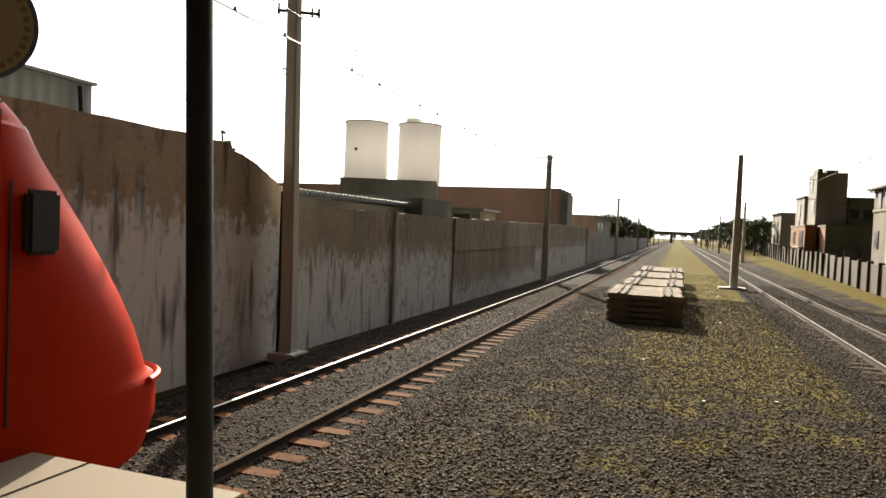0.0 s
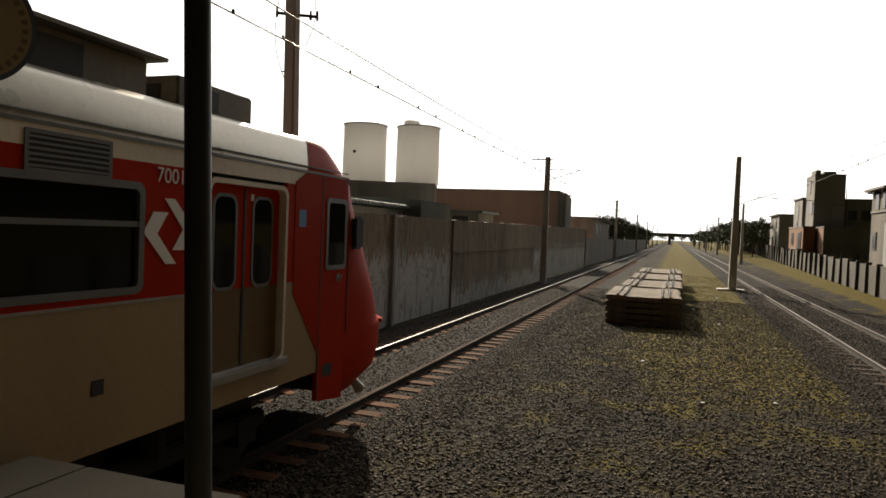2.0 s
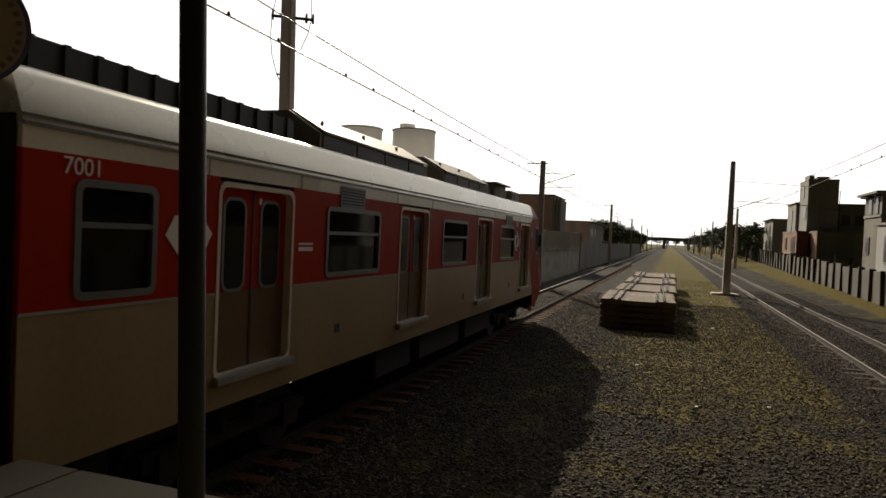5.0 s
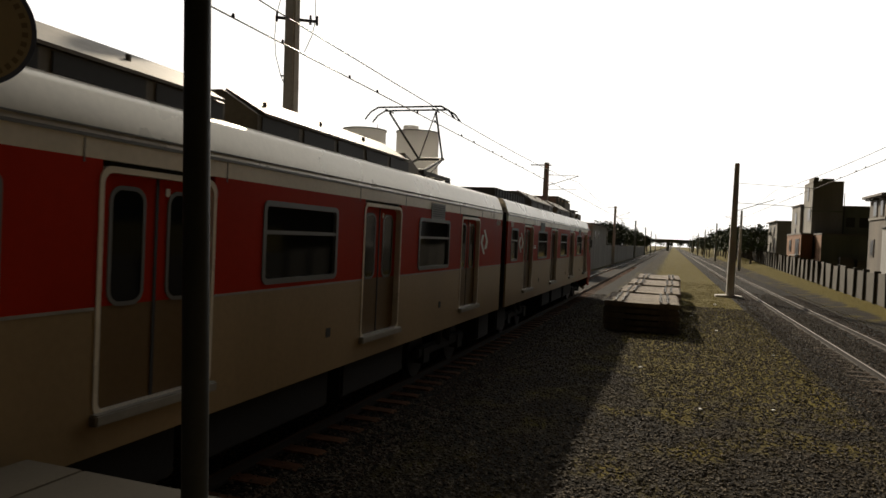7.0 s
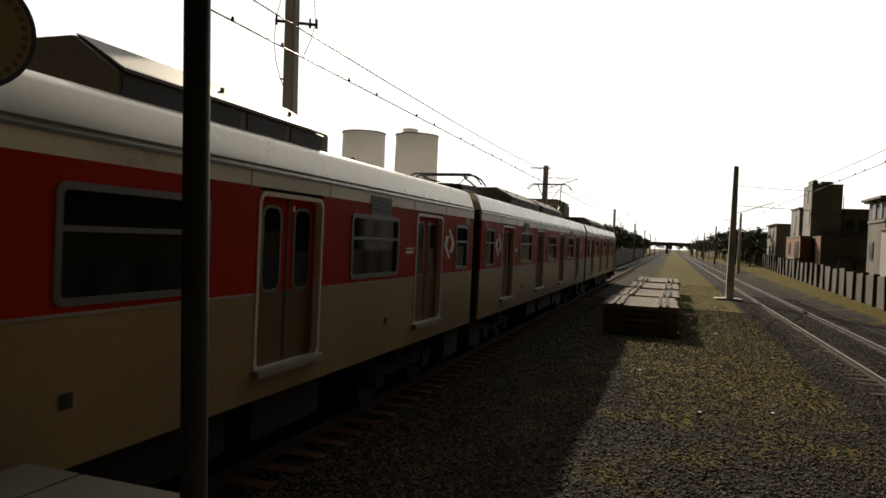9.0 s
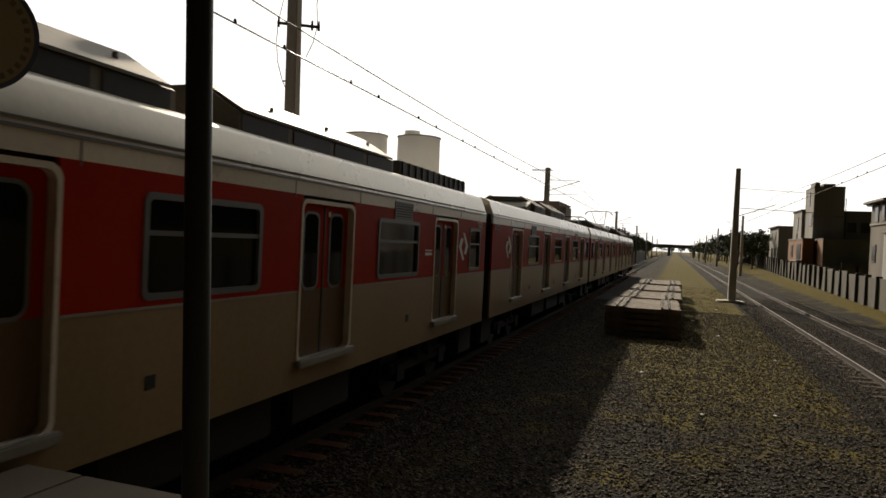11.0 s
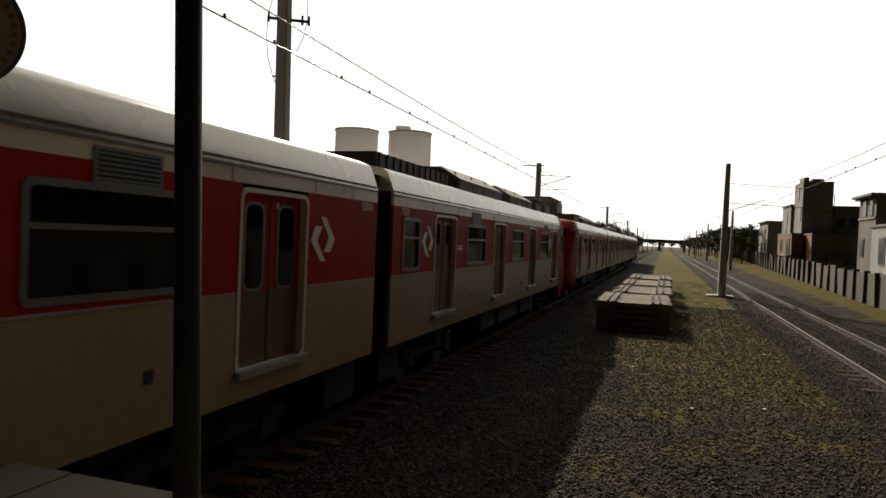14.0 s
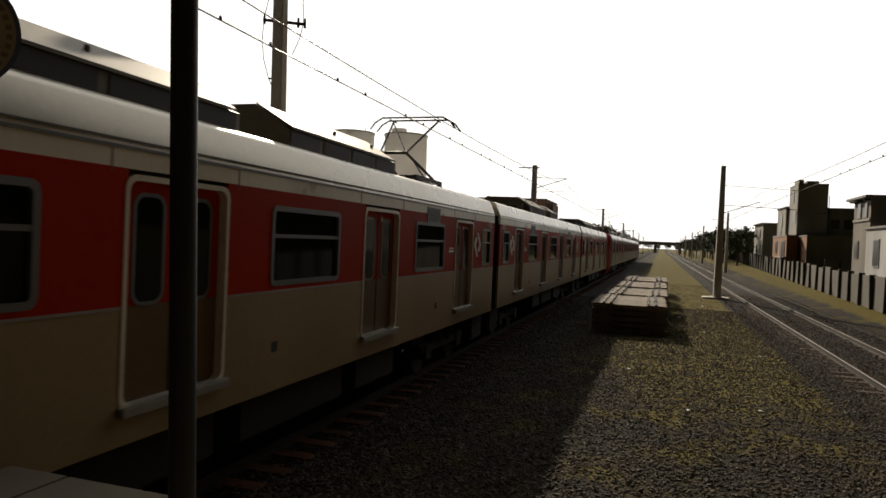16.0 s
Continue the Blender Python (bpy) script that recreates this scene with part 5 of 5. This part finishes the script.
    part("red_wall", bm, BRICK_RED, red)
    bm = bmesh.new()
    box(bm, -44.1, -10.6, 64.9, 73.1, 7.1, 7.2)
    part("roof_edge", bm, TILE, red)
    bm = bmesh.new()
    box(bm, -10.74, -9.9, 65.2, 68.5, -0.1, 6.7)
    part("pale_bay", bm, GREY_WALL, red, "pale rendered corner bay")
    for i, x in enumerate((-10.62, -10.3, -9.98)):
        extra(red, "pillar", GREY_WALL, [(x - 0.1, x + 0.1, 64.95, 65.195, 0, 7.2 - i * 0.12)])
    for x in (-10.46, -10.14):
        extra(red, "window", BLOCK_WALL, [(x - 0.06, x + 0.06, 65.1, 65.19, 5.2, 6.2)])
    house("low pale annex with a fringed sheet roof", -14.6, -11.35, 40, 43.6, 4.1, GREY_WALL, south=((-12.5, 3.6, 1.0, 0.6),), roof=SHEET, over=0.3)
    house("low grey house beyond the warehouse", -18, -10.2, 92, 112, 5.4, GREY_WALL, west=((95, 4.0, 1.0, 1.0), (100, 4.0, 1.0, 1.0)), over=0.3)
    house("grey shed with a sheet roof by the far wall", -17, -10.4, 116, 135, 5.0, GREY_WALL, west=((120, 3.6, 1.0, 1.0),), over=0.3)
    house("pale far house over the wall", -20, -11, 140, 160, 5.6, PALE_WALL, west=((145, 4, 1.2, 1.0),), over=0.3)


def overpass():
    thing = empty("road_overpass", "pale concrete road overpass across the tracks far away", "overpass")
    bm = bmesh.new()
    box(bm, -70, 75, 430, 440, 4.8, 6.2)
    box(bm, -70, 75, 430, 430.3, 6.2, 6.9)
    part("deck", bm, GREY_WALL, thing)
    for x in (-24, -3, 11, 32):
        bm = bmesh.new()
        box(bm, x - 0.8, x + 0.8, 432, 438, 0, 5.0)
        part("pier", bm, GREY_WALL, thing)


LEAF = island(material("tree_leaf", (0.055, 0.075, 0.025), 0.75, spread=0.3, grain=4, stain=0.7, bump=0), 0.5)
BARK = material("bark", (0.10, 0.075, 0.05), 0.95, spread=0.3, grain=20, stain=2, bump=0.5)


def tree(seed, h, wide, label, group):
    rnd = random.Random(seed)
    thing = empty("tree", label, "tree", group)
    bm = bmesh.new()
    tube(bm, (0, 0, -0.2), (0.1, 0, h * 0.45), 0.16, 0.10, 8)
    tips = []
    for k in range(9):
        a = k * 2.4
        p = (0.1, 0, h * (0.3 + 0.04 * k))
        q = (math.cos(a) * wide * rnd.uniform(0.4, 0.8), math.sin(a) * wide * rnd.uniform(0.4, 0.8), h * rnd.uniform(0.5, 0.88))
        tube(bm, p, q, 0.06, 0.02, 6)
        tips.append(q)
    part("trunk", bm, BARK, thing)
    verts, faces = [], []
    for q in tips + [(0, 0, h * 0.8)]:
        for _ in range(150):
            r = wide * 0.5 * rnd.random() ** 0.5
            d = Vector((rnd.gauss(0, 1), rnd.gauss(0, 1), rnd.gauss(0, 0.75))).normalized() * r
            c = Vector(q) + d
            a = Vector((rnd.gauss(0, 1), rnd.gauss(0, 1), rnd.gauss(0, 1))).normalized() * rnd.uniform(0.12, 0.26)
            b = Vector((rnd.gauss(0, 1), rnd.gauss(0, 1), rnd.gauss(0, 1))).normalized() * rnd.uniform(0.10, 0.2)
            i = len(verts)
            verts += [c - a, c + b, c + a, c - b]
            faces.append((i, i + 1, i + 2, i + 3))
    me = bpy.data.meshes.new("crown")
    me.from_pydata(verts, [], faces)
    me.materials.append(LEAF)
    share("crown", me, thing, Matrix())
    return thing


def trees():
    a = tree(11, 6.6, 2.4, "leafy roadside tree with a rounded uneven crown", "trees by the railway")
    b = tree(12, 7.2, 2.9, "leafy roadside tree with a broad uneven crown", "trees by the railway")
    rnd = random.Random(3)
    spots = [(10.2, 118), (10.4, 128), (10.6, 140), (10.4, 152), (10.8, 166), (10.4, 182), (10.9, 200), (10.5, 222), (11, 250), (11, 285), (11, 330),
             (-11.2, 152), (-10.6, 163), (-11.0, 175), (-10.8, 190), (-10.6, 210), (-11, 235), (-11, 270), (-11, 320)]
    spots += [(-42 + i * 6.5 + rnd.uniform(-2, 2), 448 + rnd.uniform(0, 40)) for i in range(14)]
    spots += [(k * (11.5 + rnd.uniform(-1.5, 4)), y) for y in range(215, 428, 14) for k in (-1, 1)]
    spots += [(-10.9, 118), (-11.3, 126), (-10.7, 134), (-11.2, 143), (10.9, 110), (10.9, 134), (10.6, 146), (10.8, 174)]
    for i, (x, y) in enumerate(spots):
        m = pose(x, y, 0, 0, 0, rnd.uniform(0, 360))
        if i == 0:
            a.matrix_basis = m
        elif i == 1:
            b.matrix_basis = m
        else:
            copy_thing(a if i % 2 else b, m)


# loose ground cover
def stones():
    rng = np.random.default_rng(5)
    oct_v = np.array([(1, 0, 0), (-1, 0, 0), (0, 1, 0), (0, -1, 0), (0, 0, 1), (0, 0, -1)], float)
    oct_f = np.array([(0, 2, 4), (2, 1, 4), (1, 3, 4), (3, 0, 4), (2, 0, 5), (1, 2, 5), (3, 1, 5), (0, 3, 5)])

    def scatter(name, n, x0, x1, y0, y1, lo, hi, z, label, power=1.6, mat=STONE):
        y = y0 + (y1 - y0) * rng.random(n) ** power
        x = rng.uniform(x0, x1, n)
        s = rng.uniform(lo, hi, n)
        q = rng.normal(size=(n, 3, 3))
        q, _ = np.linalg.qr(q)
        v = oct_v[None] * (s[:, None, None] * rng.uniform(0.6, 1.25, (n, 6, 1)))
        v = np.einsum("nij,nkj->nki", q, v)
        v[:, :, 2] *= 0.62
        v += np.stack([x, y, np.full(n, z)], 1)[:, None]
        f = (oct_f[None] + 6 * np.arange(n)[:, None, None]).reshape(-1, 3)
        me = bpy.data.meshes.new(name)
        me.from_pydata(v.reshape(-1, 3).tolist(), [], f.tolist())
        me.materials.append(mat)
        tagged(new(name, me), label, "gravel", kind="stuff")
    scatter("gravel", 95000, -4.3, 6.0, 3.6, 36.0, 0.010, 0.042, 0.006, "loose grey crushed stones strewn over the ground")
    scatter("ballast_stones", 36000, -7.7, -3.4, 3.6, 40.0, 0.014, 0.046, 0.004, "brown crushed ballast stones between the rails", mat=BED_STONE)
    scatter("ballast_stones", 16000, 3.6, 7.7, 12.0, 50.0, 0.02, 0.045, 0.008, "brown ballast stones along the second track", 1.2, BED_STONE)


def grass():
    rng = np.random.default_rng(8)
    verts, faces = [], []
    n = 0
    while n < 40000:
        y = 4 + 56 * rng.random() ** 1.5
        x = rng.uniform(-2.5, 4.2)
        if rng.random() < 0.15:
            x, y = rng.uniform(7.9, 9.9), rng.uniform(18, 60)
        d = noise.noise((x * 0.75, y * 0.75, 3.0)) + 0.5 * noise.noise((x * 2.2, y * 2.2, 9.0))
        want = 0.26 - 0.40 * min(max((y - 8) / 22, 0), 1) * (1 if -0.4 < x < 3.6 else 0.35)
        if d < want and x < 7:
            continue
        n += 1
        h = rng.uniform(0.02, 0.055) * (1.4 if x > 7 else 1)
        a = rng.uniform(0, 6.283)
        w = 0.0045
        lx, ly = rng.normal(0, 0.02, 2)
        i = len(verts)
        verts += [(x - w * math.cos(a), y - w * math.sin(a), 0), (x + w * math.cos(a), y + w * math.sin(a), 0), (x + lx, y + ly, h)]
        faces.append((i, i + 1, i + 2))
    me = bpy.data.meshes.new("grass")
    me.from_pydata(verts, [], faces)
    me.materials.append(GRASS)
    tagged(new("grass", me), "short yellowed grass in thin tufts", "grass", kind="stuff")


def signal():
    thing = empty("railway_signal", "black railway signal on a thin post showing red", "signal", at=pose(7.7, 99, 0))
    bm = bmesh.new()
    tube(bm, (0, 0, -0.1), (0, 0, 3.4), 0.07, seg=10)
    part("signal_post", bm, IRON, thing)
    bm = bmesh.new()
    rounded(bm, -0.28, 0.28, -0.12, 0.12, 3.3, 4.5, 0.05)
    part("signal_head", bm, RUBBER, thing)
    bm = bmesh.new()
    tube(bm, (0, -0.16, 3.7), (0, -0.12, 3.7), 0.11, seg=16)
    part("signal_lamp", bm, plain("red_lamp", (0.9, 0.03, 0.02), 0.4, 0, 1.2), thing, "glowing red signal lamp")


def litter():
    """Pale scraps and pebbles lying on the gravel."""
    rnd = random.Random(21)
    spots = [(0.62, 13.2), (1.9, 13.8), (1.2, 8.2), (3.4, 9.4), (-0.6, 17.0), (2.8, 21), (1.6, 26), (0.9, 31), (8.6, 52), (9.2, 47), (8.4, 60), (2.2, 38)]
    for i, (x, y) in enumerate(spots):
        bm = bmesh.new()
        bmesh.ops.create_icosphere(bm, subdivisions=1, radius=0.035 + 0.0012 * y)
        for v in bm.verts:
            v.co *= rnd.uniform(0.6, 1.2)
            v.co.z *= 0.5
        tagged(part("paper_scrap", bm, WHITE, at=pose(x, y, 0.02)), "crumpled white paper scrap lying on the gravel", "litter", "paper scraps")


signal()
litter()
fence()
east_houses()
west_buildings()
overpass()
trees()
stones()
grass()
track_sleepers()


def motions():
    for unit in range(2):
        for i, (off, turn) in enumerate(OFFS):
            rows = [(t, pose(TRACKS[0], p + off - unit * UNIT_STEP, 0.15, 0, 0, turn)) for t, p in RUN]
            walk(CARS[unit * 4 + i], rows)


motions()
